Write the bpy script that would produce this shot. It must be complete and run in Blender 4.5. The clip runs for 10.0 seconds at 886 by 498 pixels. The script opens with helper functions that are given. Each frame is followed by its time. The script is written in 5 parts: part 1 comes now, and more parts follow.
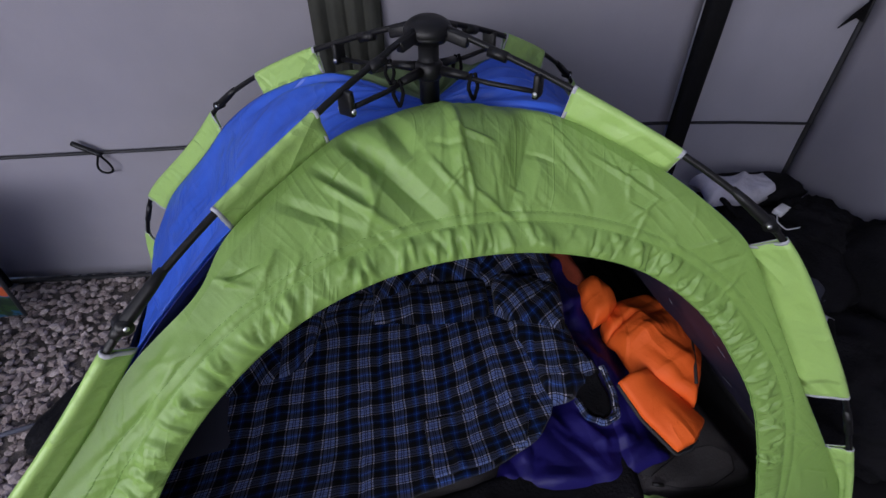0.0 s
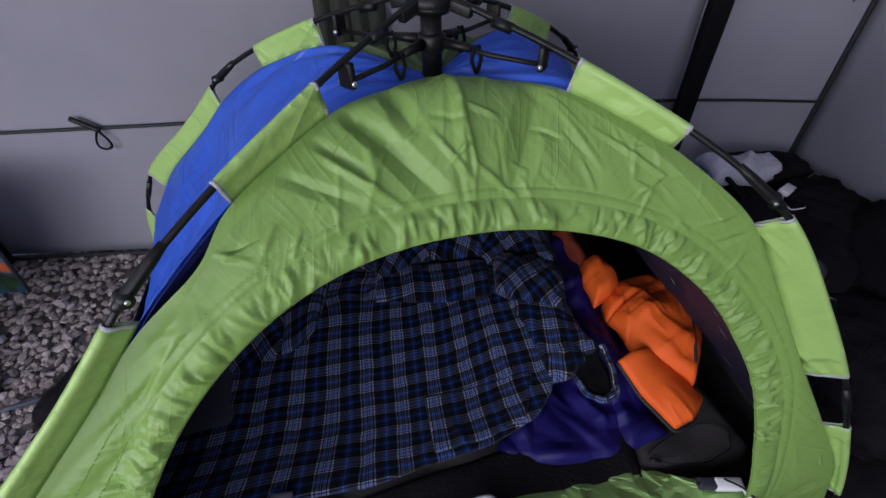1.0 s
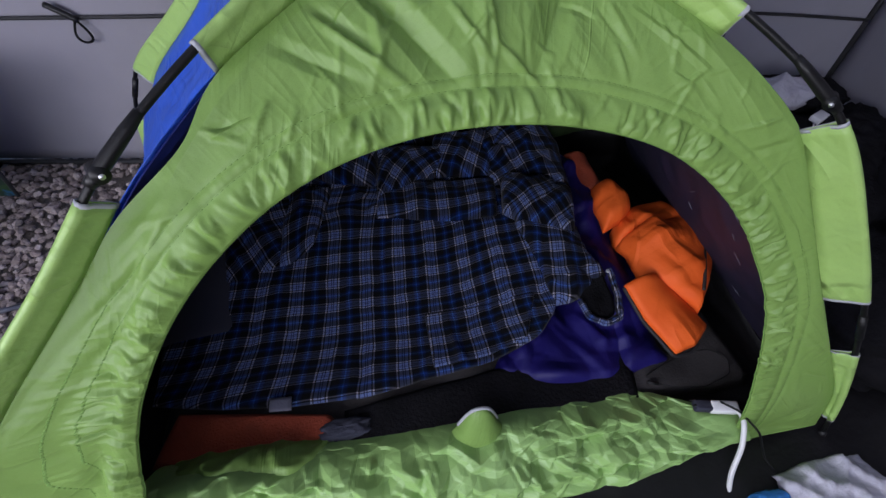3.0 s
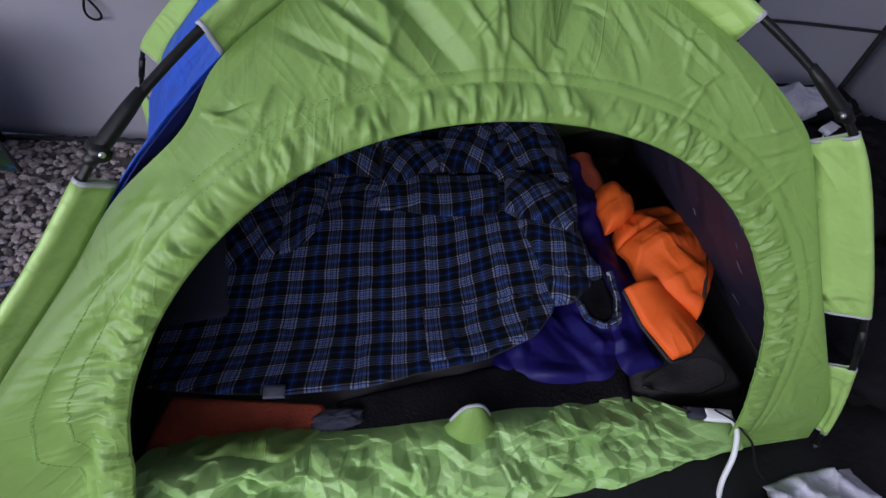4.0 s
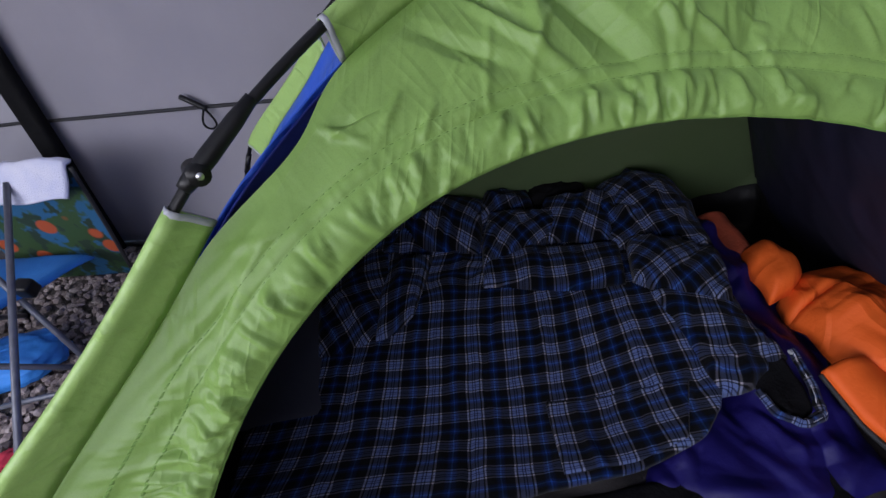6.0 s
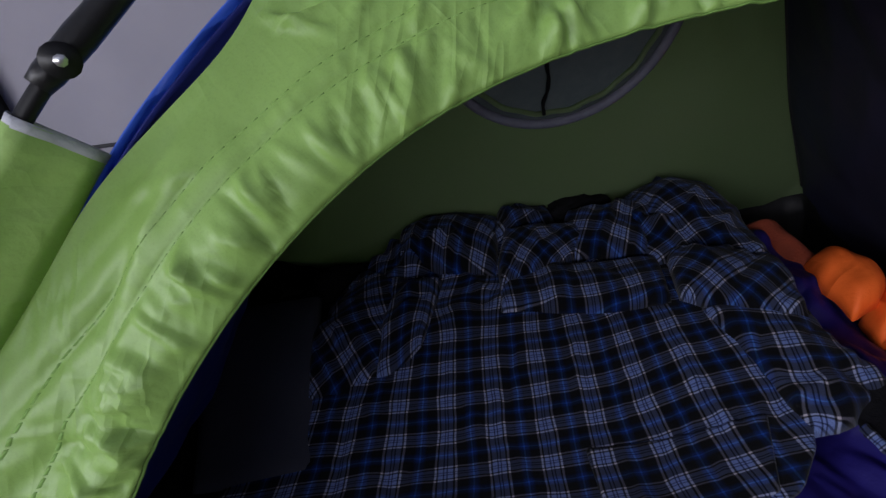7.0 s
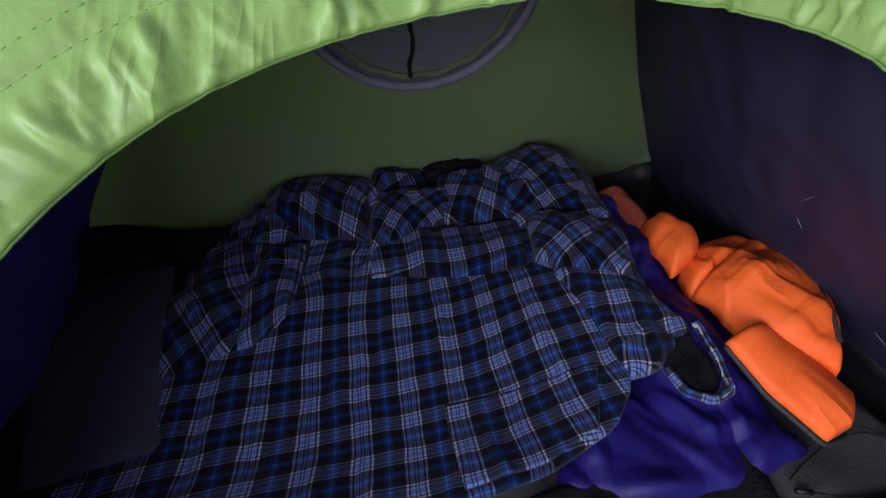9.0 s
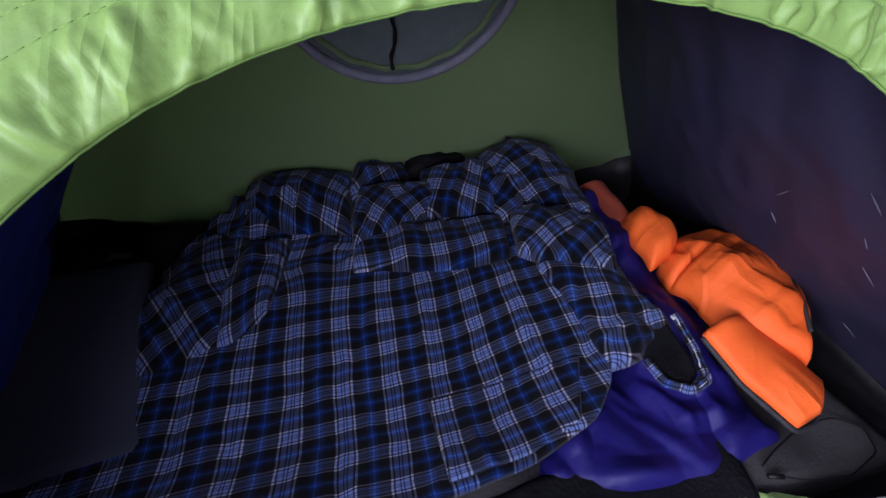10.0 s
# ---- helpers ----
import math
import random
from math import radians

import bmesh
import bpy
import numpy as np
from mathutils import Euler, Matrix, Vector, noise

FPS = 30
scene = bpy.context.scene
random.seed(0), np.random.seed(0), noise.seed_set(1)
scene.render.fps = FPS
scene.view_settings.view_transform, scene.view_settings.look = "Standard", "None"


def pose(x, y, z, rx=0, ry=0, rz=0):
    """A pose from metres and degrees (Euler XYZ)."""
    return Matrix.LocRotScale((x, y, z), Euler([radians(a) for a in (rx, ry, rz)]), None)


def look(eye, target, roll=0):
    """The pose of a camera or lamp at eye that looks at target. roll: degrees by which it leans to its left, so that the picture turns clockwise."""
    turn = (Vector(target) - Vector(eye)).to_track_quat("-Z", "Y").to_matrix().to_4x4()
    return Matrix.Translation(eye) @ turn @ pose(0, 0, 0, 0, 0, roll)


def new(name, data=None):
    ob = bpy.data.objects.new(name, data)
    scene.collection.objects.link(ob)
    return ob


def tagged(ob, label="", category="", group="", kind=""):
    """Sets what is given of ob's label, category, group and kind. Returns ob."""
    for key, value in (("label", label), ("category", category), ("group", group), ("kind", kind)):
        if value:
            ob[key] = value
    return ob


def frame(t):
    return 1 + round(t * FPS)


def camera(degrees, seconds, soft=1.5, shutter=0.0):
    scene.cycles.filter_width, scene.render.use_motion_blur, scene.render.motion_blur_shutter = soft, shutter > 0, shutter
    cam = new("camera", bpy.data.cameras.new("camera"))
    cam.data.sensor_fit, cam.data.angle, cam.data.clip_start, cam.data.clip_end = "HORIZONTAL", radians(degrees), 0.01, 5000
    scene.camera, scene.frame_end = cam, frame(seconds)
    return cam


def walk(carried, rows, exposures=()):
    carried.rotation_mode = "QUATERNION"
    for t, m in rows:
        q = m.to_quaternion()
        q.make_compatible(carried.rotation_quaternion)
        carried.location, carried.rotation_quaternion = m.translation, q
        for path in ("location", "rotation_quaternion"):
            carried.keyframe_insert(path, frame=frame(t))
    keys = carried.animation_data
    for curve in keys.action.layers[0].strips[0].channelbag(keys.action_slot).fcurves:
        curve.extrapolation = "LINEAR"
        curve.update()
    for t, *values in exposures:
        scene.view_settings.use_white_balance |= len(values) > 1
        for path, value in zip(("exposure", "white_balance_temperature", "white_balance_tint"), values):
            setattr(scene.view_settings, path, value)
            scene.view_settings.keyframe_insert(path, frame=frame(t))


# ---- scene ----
cam = camera(88.7, 10.0)
PATH = [
    (0, (-0.18, -0.964, 1.502), (0.143, 0.563, 0.252), -0.9),
    (0.5, (-0.179, -0.963, 1.498), (0.131, 0.545, 0.221), -0.9),
    (1, (-0.18, -0.964, 1.492), (0.123, 0.511, 0.176), -0.8),
    (1.5, (-0.18, -0.962, 1.472), (0.105, 0.455, 0.09), -0.5),
    (2, (-0.189, -0.96, 1.437), (0.075, 0.396, -0.009), -0.3),
    (2.5, (-0.195, -0.961, 1.41), (0.066, 0.347, -0.08), 0.3),
    (4, (-0.192, -0.956, 1.393), (0.065, 0.309, -0.135), 4.0),
    (4.5, (-0.201, -0.959, 1.393), (0.034, 0.305, -0.139), 4.2),
    (5, (-0.232, -0.952, 1.35), (-0.034, 0.348, -0.156), 2.8),
    (5.5, (-0.287, -0.926, 1.287), (-0.208, 0.5, -0.113), -2.1),
    (5.7, (-0.29, -0.906, 1.261), (-0.255, 0.601, -0.053), -4.5),
    (6.8, (-0.318, -0.769, 1.036), (-0.39, 0.96, 0.034), -9.5),
    (7, (-0.304, -0.765, 1.023), (-0.345, 0.969, 0.026), -9.0),
    (7.5, (-0.264, -0.759, 1.019), (-0.206, 0.958, -0.006), -8.3),
    (8, (-0.25, -0.761, 1.084), (-0.074, 0.917, 0.01), -6.5),
    (8.5, (-0.218, -0.767, 1.07), (0.067, 0.815, -0.121), -3.1),
    (9, (-0.203, -0.756, 1.038), (0.135, 0.808, -0.162), -1.9),
    (9.5, (-0.199, -0.751, 1.03), (0.187, 0.79, -0.185), -1.0),
    (10, (-0.205, -0.752, 1.04), (0.204, 0.774, -0.186), -0.4),
]
walk(cam, [(t, look(eye, target, roll)) for t, eye, target, roll in PATH], exposures=[(0.0, 0.06, 6250, 16), (4.5, 0.12, 6100, 16), (5.7, 0.02, 6150, 16), (7.0, -0.06, 6300, 14), (8.0, 0.05, 6250, 15), (9.0, 0.70, 6000, 20), (10.0, 0.95, 5850, 25)])

# ---------------------------------------------------------------- light
world = bpy.data.worlds.new("world")
scene.world = world
world.use_nodes = True
wn = world.node_tree.nodes
sky = wn.new("ShaderNodeTexSky")
sky.sky_type, sky.sun_disc = "NISHITA", False
sky.sun_elevation, sky.sun_rotation = radians(50), radians(215)
world.node_tree.links.new(sky.outputs["Color"], wn["Background"].inputs["Color"])
wn["Background"].inputs["Strength"].default_value = 0.15

sun = new("sun", bpy.data.lights.new("sun", "SUN"))
sun.data.energy, sun.data.angle, sun.data.color = 1.3, radians(3), (1.0, 0.96, 0.9)
sun.matrix_world = look((-3, -5, 7), (0, 0, 0))

def daylight(name, eye, target, wide, high, watts):
    """Skylight coming in through an open side of the gazebo."""
    lamp = new(name, bpy.data.lights.new(name, "AREA"))
    lamp.data.shape, lamp.data.size, lamp.data.size_y = "RECTANGLE", wide, high
    lamp.data.energy, lamp.data.color = watts, (0.97, 0.96, 1.0)
    lamp.matrix_world = look(eye, target)


daylight("daylight_side_opening", (-3.2, -2.0, 1.6), (0.1, -0.3, 0.6), 1.7, 1.0, 54)
daylight("daylight_front_opening", (-1.3, -3.35, 1.5), (0.1, 0.0, 0.6), 3.0, 1.2, 58)


# ---------------------------------------------------------------- materials
def nodes_of(name):
    m = bpy.data.materials.new(name)
    m.use_nodes = True
    return m, m.node_tree.nodes, m.node_tree.links, m.node_tree.nodes["Principled BSDF"]


def noise_mix(n, l, a, b, scale, detail=4.0, coord=None, low=0.35, high=0.65, rough=0.55):
    tex = n.new("ShaderNodeTexNoise")
    tex.inputs["Scale"].default_value, tex.inputs["Detail"].default_value = scale, detail
    tex.inputs["Roughness"].default_value = rough
    if coord:
        l.new(coord, tex.inputs["Vector"])
    ramp = n.new("ShaderNodeMapRange")
    ramp.inputs[1].default_value, ramp.inputs[2].default_value = low, high
    l.new(tex.outputs["Fac"], ramp.inputs[0])
    mix = n.new("ShaderNodeMix")
    mix.data_type = "RGBA"
    l.new(ramp.outputs[0], mix.inputs[0])
    for slot, c in ((6, a), (7, b)):
        if isinstance(c, tuple):
            mix.inputs[slot].default_value = (*c, 1)
        else:
            l.new(c, mix.inputs[slot])
    return mix.outputs[2], tex


def surface(name, a, b, scale=12.0, rough=0.6, metal=0.0, fine=0.0, fine_scale=300.0, bump=0.0, bump_scale=30.0, spec=0.5, sheen=0.0, through_light=0.0):
    """A two-tone surface with fine weave or grain, relief, and optional light passing through it."""
    m, n, l, p = nodes_of(name)
    co = n.new("ShaderNodeTexCoord").outputs["Object"]
    col, _ = noise_mix(n, l, a, b, scale, coord=co)
    if fine:
        dark = tuple(c * (1 - fine) for c in a)
        col, _ = noise_mix(n, l, col, dark, fine_scale, 2, co, 0.5, 0.75)
    l.new(col, p.inputs["Base Color"])
    p.inputs["Roughness"].default_value, p.inputs["Metallic"].default_value = rough, metal
    p.inputs["Specular IOR Level"].default_value = spec
    if sheen:
        p.inputs["Sheen Weight"].default_value = sheen
    if bump:
        big = n.new("ShaderNodeTexNoise")
        big.inputs["Scale"].default_value, big.inputs["Detail"].default_value = bump_scale, 6
        l.new(co, big.inputs["Vector"])
        b1 = n.new("ShaderNodeBump")
        b1.inputs["Strength"].default_value, b1.inputs["Distance"].default_value = bump, 0.01
        l.new(big.outputs["Fac"], b1.inputs["Height"])
        l.new(b1.outputs["Normal"], p.inputs["Normal"])
    if through_light:
        tr = n.new("ShaderNodeBsdfTranslucent")
        l.new(col, tr.inputs["Color"])
        mix = n.new("ShaderNodeMixShader")
        mix.inputs[0].default_value = through_light
        l.new(p.outputs[0], mix.inputs[1])
        l.new(tr.outputs[0], mix.inputs[2])
        l.new(mix.outputs[0], n["Material Output"].inputs["Surface"])
    return m


def plaid(name, across=0.11, along_cloth=0.078):
    """Flannel woven from two striped sets of yarn: pale blue bands edged with white lines, black between, a thin blue line midway."""
    m, n, l, p = nodes_of(name)
    uv = n.new("ShaderNodeUVMap").outputs["UV"]
    wob = n.new("ShaderNodeTexNoise")
    wob.inputs["Scale"].default_value = 9.0
    l.new(uv, wob.inputs["Vector"])
    add = n.new("ShaderNodeVectorMath")
    add.operation = "MULTIPLY_ADD"
    l.new(wob.outputs["Color"], add.inputs[0])
    add.inputs[1].default_value = (0.014, 0.014, 0)
    l.new(uv, add.inputs[2])
    sep = n.new("ShaderNodeSeparateXYZ")
    l.new(add.outputs[0], sep.inputs[0])

    def calc(op, a, b=0.0):
        k = n.new("ShaderNodeMath")
        k.operation = op
        for i, v in enumerate((a, b)):
            if isinstance(v, (int, float)):
                k.inputs[i].default_value = v
            else:
                l.new(v, k.inputs[i])
        return k.outputs[0]

    BLACK, NAVY, MIDBLUE = (0.0022, 0.0022, 0.0035), (0.004, 0.006, 0.02), (0.0028, 0.009, 0.040)
    PALE, WHITE, LINE = (0.042, 0.052, 0.100), (0.086, 0.083, 0.108), (0.009, 0.030, 0.095)

    def yarn(value, period):
        """Colour of the yarn, by its distance from the middle of a band."""
        d = calc("ABSOLUTE", calc("SUBTRACT", calc("FRACT", calc("DIVIDE", value, period)), 0.5))
        r = n.new("ShaderNodeValToRGB")
        stops = ((0.0, PALE), (0.014, PALE), (0.022, NAVY), (0.036, NAVY), (0.046, PALE), (0.12, PALE), (0.132, BLACK), (0.155, BLACK), (0.166, WHITE), (0.192, WHITE),
                 (0.206, BLACK), (0.38, BLACK), (0.45, MIDBLUE), (0.480, MIDBLUE), (0.488, LINE), (0.5, LINE))
        el = r.color_ramp.elements
        el[0].position, el[0].color = stops[0][0], (*stops[0][1], 1)
        el[1].position, el[1].color = stops[-1][0], (*stops[-1][1], 1)
        for at, c in stops[1:-1]:
            el.new(at).color = (*c, 1)
        l.new(d, r.inputs[0])
        return r.outputs[0]

    weave = n.new("ShaderNodeMix")
    weave.data_type = "RGBA"
    weave.inputs[0].default_value = 0.46
    warp, weft = yarn(sep.outputs["X"], across), yarn(sep.outputs["Y"], along_cloth)
    l.new(warp, weave.inputs[6])
    l.new(weft, weave.inputs[7])
    cross = n.new("ShaderNodeVectorMath")
    cross.operation = "MULTIPLY"
    l.new(warp, cross.inputs[0])
    l.new(weft, cross.inputs[1])
    both = n.new("ShaderNodeVectorMath")
    both.operation = "MULTIPLY_ADD"
    l.new(cross.outputs[0], both.inputs[0])
    both.inputs[1].default_value = (36, 34, 21)
    l.new(weave.outputs[2], both.inputs[2])
    nap = n.new("ShaderNodeTexNoise")
    nap.inputs["Scale"].default_value, nap.inputs["Detail"].default_value = 700, 3
    l.new(uv, nap.inputs["Vector"])
    fade = n.new("ShaderNodeTexNoise")
    fade.inputs["Scale"].default_value = 14
    l.new(uv, fade.inputs["Vector"])
    mul = n.new("ShaderNodeMix")
    mul.data_type, mul.blend_type = "RGBA", "MULTIPLY"
    mul.inputs[0].default_value = 0.6
    l.new(both.outputs[0], mul.inputs[6])
    l.new(calc("MULTIPLY", nap.outputs["Fac"], calc("ADD", fade.outputs["Fac"], 1.2)), mul.inputs[7])
    l.new(mul.outputs[2], p.inputs["Base Color"])
    bump = n.new("ShaderNodeBump")
    bump.inputs["Strength"].default_value, bump.inputs["Distance"].default_value = 0.25, 0.002
    l.new(nap.outputs["Fac"], bump.inputs["Height"])
    l.new(bump.outputs["Normal"], p.inputs["Normal"])
    p.inputs["Roughness"].default_value, p.inputs["Sheen Weight"].default_value = 0.95, 0.06
    p.inputs["Specular IOR Level"].default_value = 0.1
    return m


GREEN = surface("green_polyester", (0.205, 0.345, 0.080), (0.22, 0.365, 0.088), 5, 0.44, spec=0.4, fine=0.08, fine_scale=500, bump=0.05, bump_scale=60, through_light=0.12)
LIME = surface("lime_sleeve_polyester", (0.36, 0.56, 0.15), (0.34, 0.53, 0.15), 8, 0.45, fine=0.1, fine_scale=500, bump=0.2, bump_scale=35, through_light=0.10)
BACKGREEN = surface("coated_green_lining", (0.31, 0.42, 0.21), (0.33, 0.43, 0.23), 2.5, 0.6, fine=0.1, fine_scale=500, bump=0.05, bump_scale=20, through_light=0.75)
BLUE = surface("blue_polyester", (0.035, 0.115, 0.60), (0.04, 0.13, 0.66), 5, 0.42, bump=0.1, bump_scale=45, through_light=0.20)
BLUE_COAT = surface("coated_blue_lining", (0.016, 0.026, 0.17), (0.02, 0.03, 0.20), 3, 0.55, bump=0.05, bump_scale=30, spec=0.3, through_light=0.12)
NAVY_COAT = surface("coated_navy_lining", (0.024, 0.024, 0.055), (0.030, 0.025, 0.045), 3, 0.5, fine=0.2, fine_scale=90, bump=0.05, bump_scale=30, spec=0.3, through_light=0.15)
TUB = surface("black_groundsheet", (0.006, 0.006, 0.0065), (0.010, 0.0095, 0.011), 9, 0.55, bump=0.4, bump_scale=22, spec=0.3)
TAPE = surface("white_binding_tape", (0.40, 0.41, 0.44), (0.34, 0.35, 0.38), 60, 0.8, bump=0.2, bump_scale=200)
PLASTIC = surface("black_plastic", (0.004, 0.004, 0.0045), (0.007, 0.007, 0.0075), 30, 0.42, bump=0.05, bump_scale=150, spec=0.3)
ROD = surface("black_fibreglass_rod", (0.004, 0.004, 0.0045), (0.007, 0.007, 0.007), 40, 0.42, spec=0.3)
RIVET = surface("bright_rivet", (0.75, 0.75, 0.75), (0.6, 0.6, 0.6), 50, 0.3, 1.0)
THREAD = surface("dark_green_thread", (0.13, 0.25, 0.05), (0.15, 0.28, 0.055), 90, 0.8)
CANVAS = surface("grey_gazebo_polyester", (0.33, 0.315, 0.35), (0.29, 0.28, 0.315), 2.5, 0.75, fine=0.1, fine_scale=420, bump=0.3, bump_scale=9, spec=0.25, through_light=0.22)
CANVAS_LIGHT = surface("pale_gazebo_polyester", (0.42, 0.41, 0.455), (0.37, 0.36, 0.40), 2.5, 0.75, fine=0.1, fine_scale=420, bump=0.35, bump_scale=8, spec=0.25, through_light=0.22)
ROOF = surface("thin_gazebo_roof_polyester", (0.78, 0.77, 0.80), (0.74, 0.73, 0.76), 2.5, 0.75, fine=0.1, fine_scale=420, spec=0.25, through_light=0.75)
WEBBING = surface("black_webbing", (0.0035, 0.0035, 0.004), (0.006, 0.006, 0.0065), 40, 0.85, bump=0.3, bump_scale=300, spec=0.15)
PIPING = surface("black_piping", (0.012, 0.012, 0.014), (0.018, 0.018, 0.02), 40, 0.7)
STRIP = surface("dark_olive_rolled_cloth", (0.022, 0.023, 0.018), (0.036, 0.037, 0.028), 8, 0.85, bump=0.4, bump_scale=30)
STEEL = surface("grey_powder_coated_tube", (0.10, 0.105, 0.13), (0.13, 0.135, 0.16), 25, 0.4, 0.2)
PLAID = plaid("blue_and_black_plaid_flannel")
PURPLE = surface("purple_nylon", (0.009, 0.006, 0.085), (0.013, 0.009, 0.12), 6, 0.5, bump=0.15, bump_scale=60, spec=0.3)
ORANGE = surface("orange_nylon", (0.82, 0.115, 0.012), (0.88, 0.14, 0.018), 7, 0.65, bump=0.1, bump_scale=80, spec=0.3)
# Orange darkened to rust: shade painted into the colour of cloth and lining.
SHADED_ORANGE = surface("shaded_orange_cloth", (0.26, 0.04, 0.014), (0.21, 0.033, 0.012), 20, 0.9, bump=0.4, bump_scale=140)
BLACKCLOTH = surface("black_cloth", (0.004, 0.004, 0.005), (0.008, 0.0075, 0.0095), 14, 0.9, bump=0.4, bump_scale=90, spec=0.15)
PADCLOTH = surface("dark_slate_pad_cloth", (0.024, 0.026, 0.044), (0.030, 0.032, 0.050), 6, 0.9, fine=0.25, fine_scale=500, bump=0.15, bump_scale=200)
GREYFOAM = surface("grey_flocked_mattress", (0.030, 0.027, 0.027), (0.038, 0.034, 0.034), 7, 0.9, fine=0.2, fine_scale=450, bump=0.25, bump_scale=120)
WHITEPLASTIC = surface("white_plastic", (0.78, 0.78, 0.77), (0.72, 0.72, 0.72), 30, 0.35)
PALECLOTH = surface("pale_grey_cloth", (0.55, 0.54, 0.60), (0.42, 0.41, 0.47), 12, 0.85, bump=0.4, bump_scale=60)
MESH = surface("grey_green_window_mesh", (0.09, 0.115, 0.12), (0.11, 0.135, 0.14), 30, 0.8, fine=0.5, fine_scale=900, through_light=0.2)
WINTRIM = surface("grey_window_binding", (0.13, 0.13, 0.17), (0.10, 0.10, 0.14), 30, 0.7, bump=0.3, bump_scale=80)
STONE_A = surface("gravel_stone", (0.34, 0.29, 0.27), (0.20, 0.18, 0.17), 40, 0.9, bump=0.3, bump_scale=150)
DIRT = surface("gravel_bed", (0.10, 0.085, 0.075), (0.06, 0.052, 0.047), 20, 0.95, bump=0.8, bump_scale=90)
n, l = STONE_A.node_tree.nodes, STONE_A.node_tree.links
geo = n.new("ShaderNodeNewGeometry")
ramp = n.new("ShaderNodeValToRGB")
ramp.color_ramp.elements[0].color, ramp.color_ramp.elements[1].color = (0.17, 0.14, 0.13, 1), (0.52, 0.45, 0.42, 1)
mid = ramp.color_ramp.elements.new(0.5)
mid.color = (0.33, 0.265, 0.245, 1)
l.new(geo.outputs["Random Per Island"], ramp.inputs[0])
mul = n.new("ShaderNodeMix")
mul.data_type, mul.blend_type = "RGBA", "MULTIPLY"
mul.inputs[0].default_value = 0.5
grain = n.new("ShaderNodeTexNoise")
grain.inputs["Scale"].default_value = 160
l.new(n.new("ShaderNodeTexCoord").outputs["Object"], grain.inputs["Vector"])
l.new(ramp.outputs[0], mul.inputs[6])
l.new(grain.outputs["Fac"], mul.inputs[7])
l.new(mul.outputs[2], n["Principled BSDF"].inputs["Base Color"])

CHAIRBLUE = surface("bright_blue_fabric", (0.03, 0.20, 0.62), (0.04, 0.25, 0.70), 6, 0.7, bump=0.2, bump_scale=60)
REDCLOTH = surface("red_cloth", (0.55, 0.03, 0.06), (0.45, 0.02, 0.05), 8, 0.8, bump=0.3, bump_scale=40)
TOWEL = surface("white_and_blue_towel", (0.62, 0.62, 0.72), (0.5, 0.52, 0.68), 9, 0.95, bump=0.5, bump_scale=220)


def jungle(name):
    """Teal fabric printed with leaf blotches and round orange fruit."""
    m, n, l, p = nodes_of(name)
    co = n.new("ShaderNodeTexCoord").outputs["Object"]
    col, _ = noise_mix(n, l, (0.012, 0.09, 0.19), (0.022, 0.06, 0.014), 9, 3, co, 0.46, 0.52)
    col, _ = noise_mix(n, l, col, (0.01, 0.03, 0.015), 14, 2, co, 0.53, 0.58)
    spots = n.new("ShaderNodeTexVoronoi")
    spots.inputs["Scale"].default_value = 7.5
    l.new(co, spots.inputs["Vector"])
    k = n.new("ShaderNodeMapRange")
    k.inputs[1].default_value, k.inputs[2].default_value, k.inputs[3].default_value, k.inputs[4].default_value = 0.24, 0.30, 1.0, 0.0
    l.new(spots.outputs["Distance"], k.inputs[0])
    mix = n.new("ShaderNodeMix")
    mix.data_type = "RGBA"
    l.new(k.outputs[0], mix.inputs[0])
    l.new(col, mix.inputs[6])
    mix.inputs[7].default_value = (0.36, 0.06, 0.012, 1)
    l.new(mix.outputs[2], p.inputs["Base Color"])
    p.inputs["Roughness"].default_value = 0.75
    return m


CHAIRPRINT = jungle("jungle_print_fabric")


def creased(m, coarse, fine, depth):
    """Adds folded-foil creases to a cloth's relief."""
    n, l = m.node_tree.nodes, m.node_tree.links
    co = n.new("ShaderNodeTexCoord").outputs["Object"]
    warp = n.new("ShaderNodeTexNoise")
    warp.inputs["Scale"].default_value = coarse * 0.8
    l.new(co, warp.inputs["Vector"])
    add = n.new("ShaderNodeVectorMath")
    add.operation = "MULTIPLY_ADD"
    l.new(warp.outputs["Color"], add.inputs[0])
    add.inputs[1].default_value = (0.12, 0.12, 0.12)
    l.new(co, add.inputs[2])
    total = None
    for scale, weight in ((coarse, 1.0), (fine, 0.4)):
        v = n.new("ShaderNodeTexVoronoi")
        v.inputs["Scale"].default_value = scale
        l.new(add.outputs[0], v.inputs["Vector"])
        k = n.new("ShaderNodeMath")
        k.operation = "MULTIPLY_ADD"
        k.inputs[1].default_value = weight
        l.new(v.outputs["Distance"], k.inputs[0])
        if total:
            l.new(total, k.inputs[2])
        total = k.outputs[0]
    b = n.new("ShaderNodeBump")
    b.inputs["Strength"].default_value, b.inputs["Distance"].default_value = 1.0, depth
    l.new(total, b.inputs["Height"])
    old = n["Principled BSDF"].inputs["Normal"].links
    if old:
        l.new(old[0].from_socket, b.inputs["Normal"])
    l.new(b.outputs["Normal"], n["Principled BSDF"].inputs["Normal"])
    return m


# Same tent green, base lightened to put the flap's bright light into the colour.
CRINKLE_LIT = surface("lit_creased_green_polyester", (0.30, 0.50, 0.15), (0.32, 0.52, 0.17), 5, 0.36, spec=0.5, fine=0.1, fine_scale=500, through_light=0.12)
creased(LIME, 14, 40, 0.003)


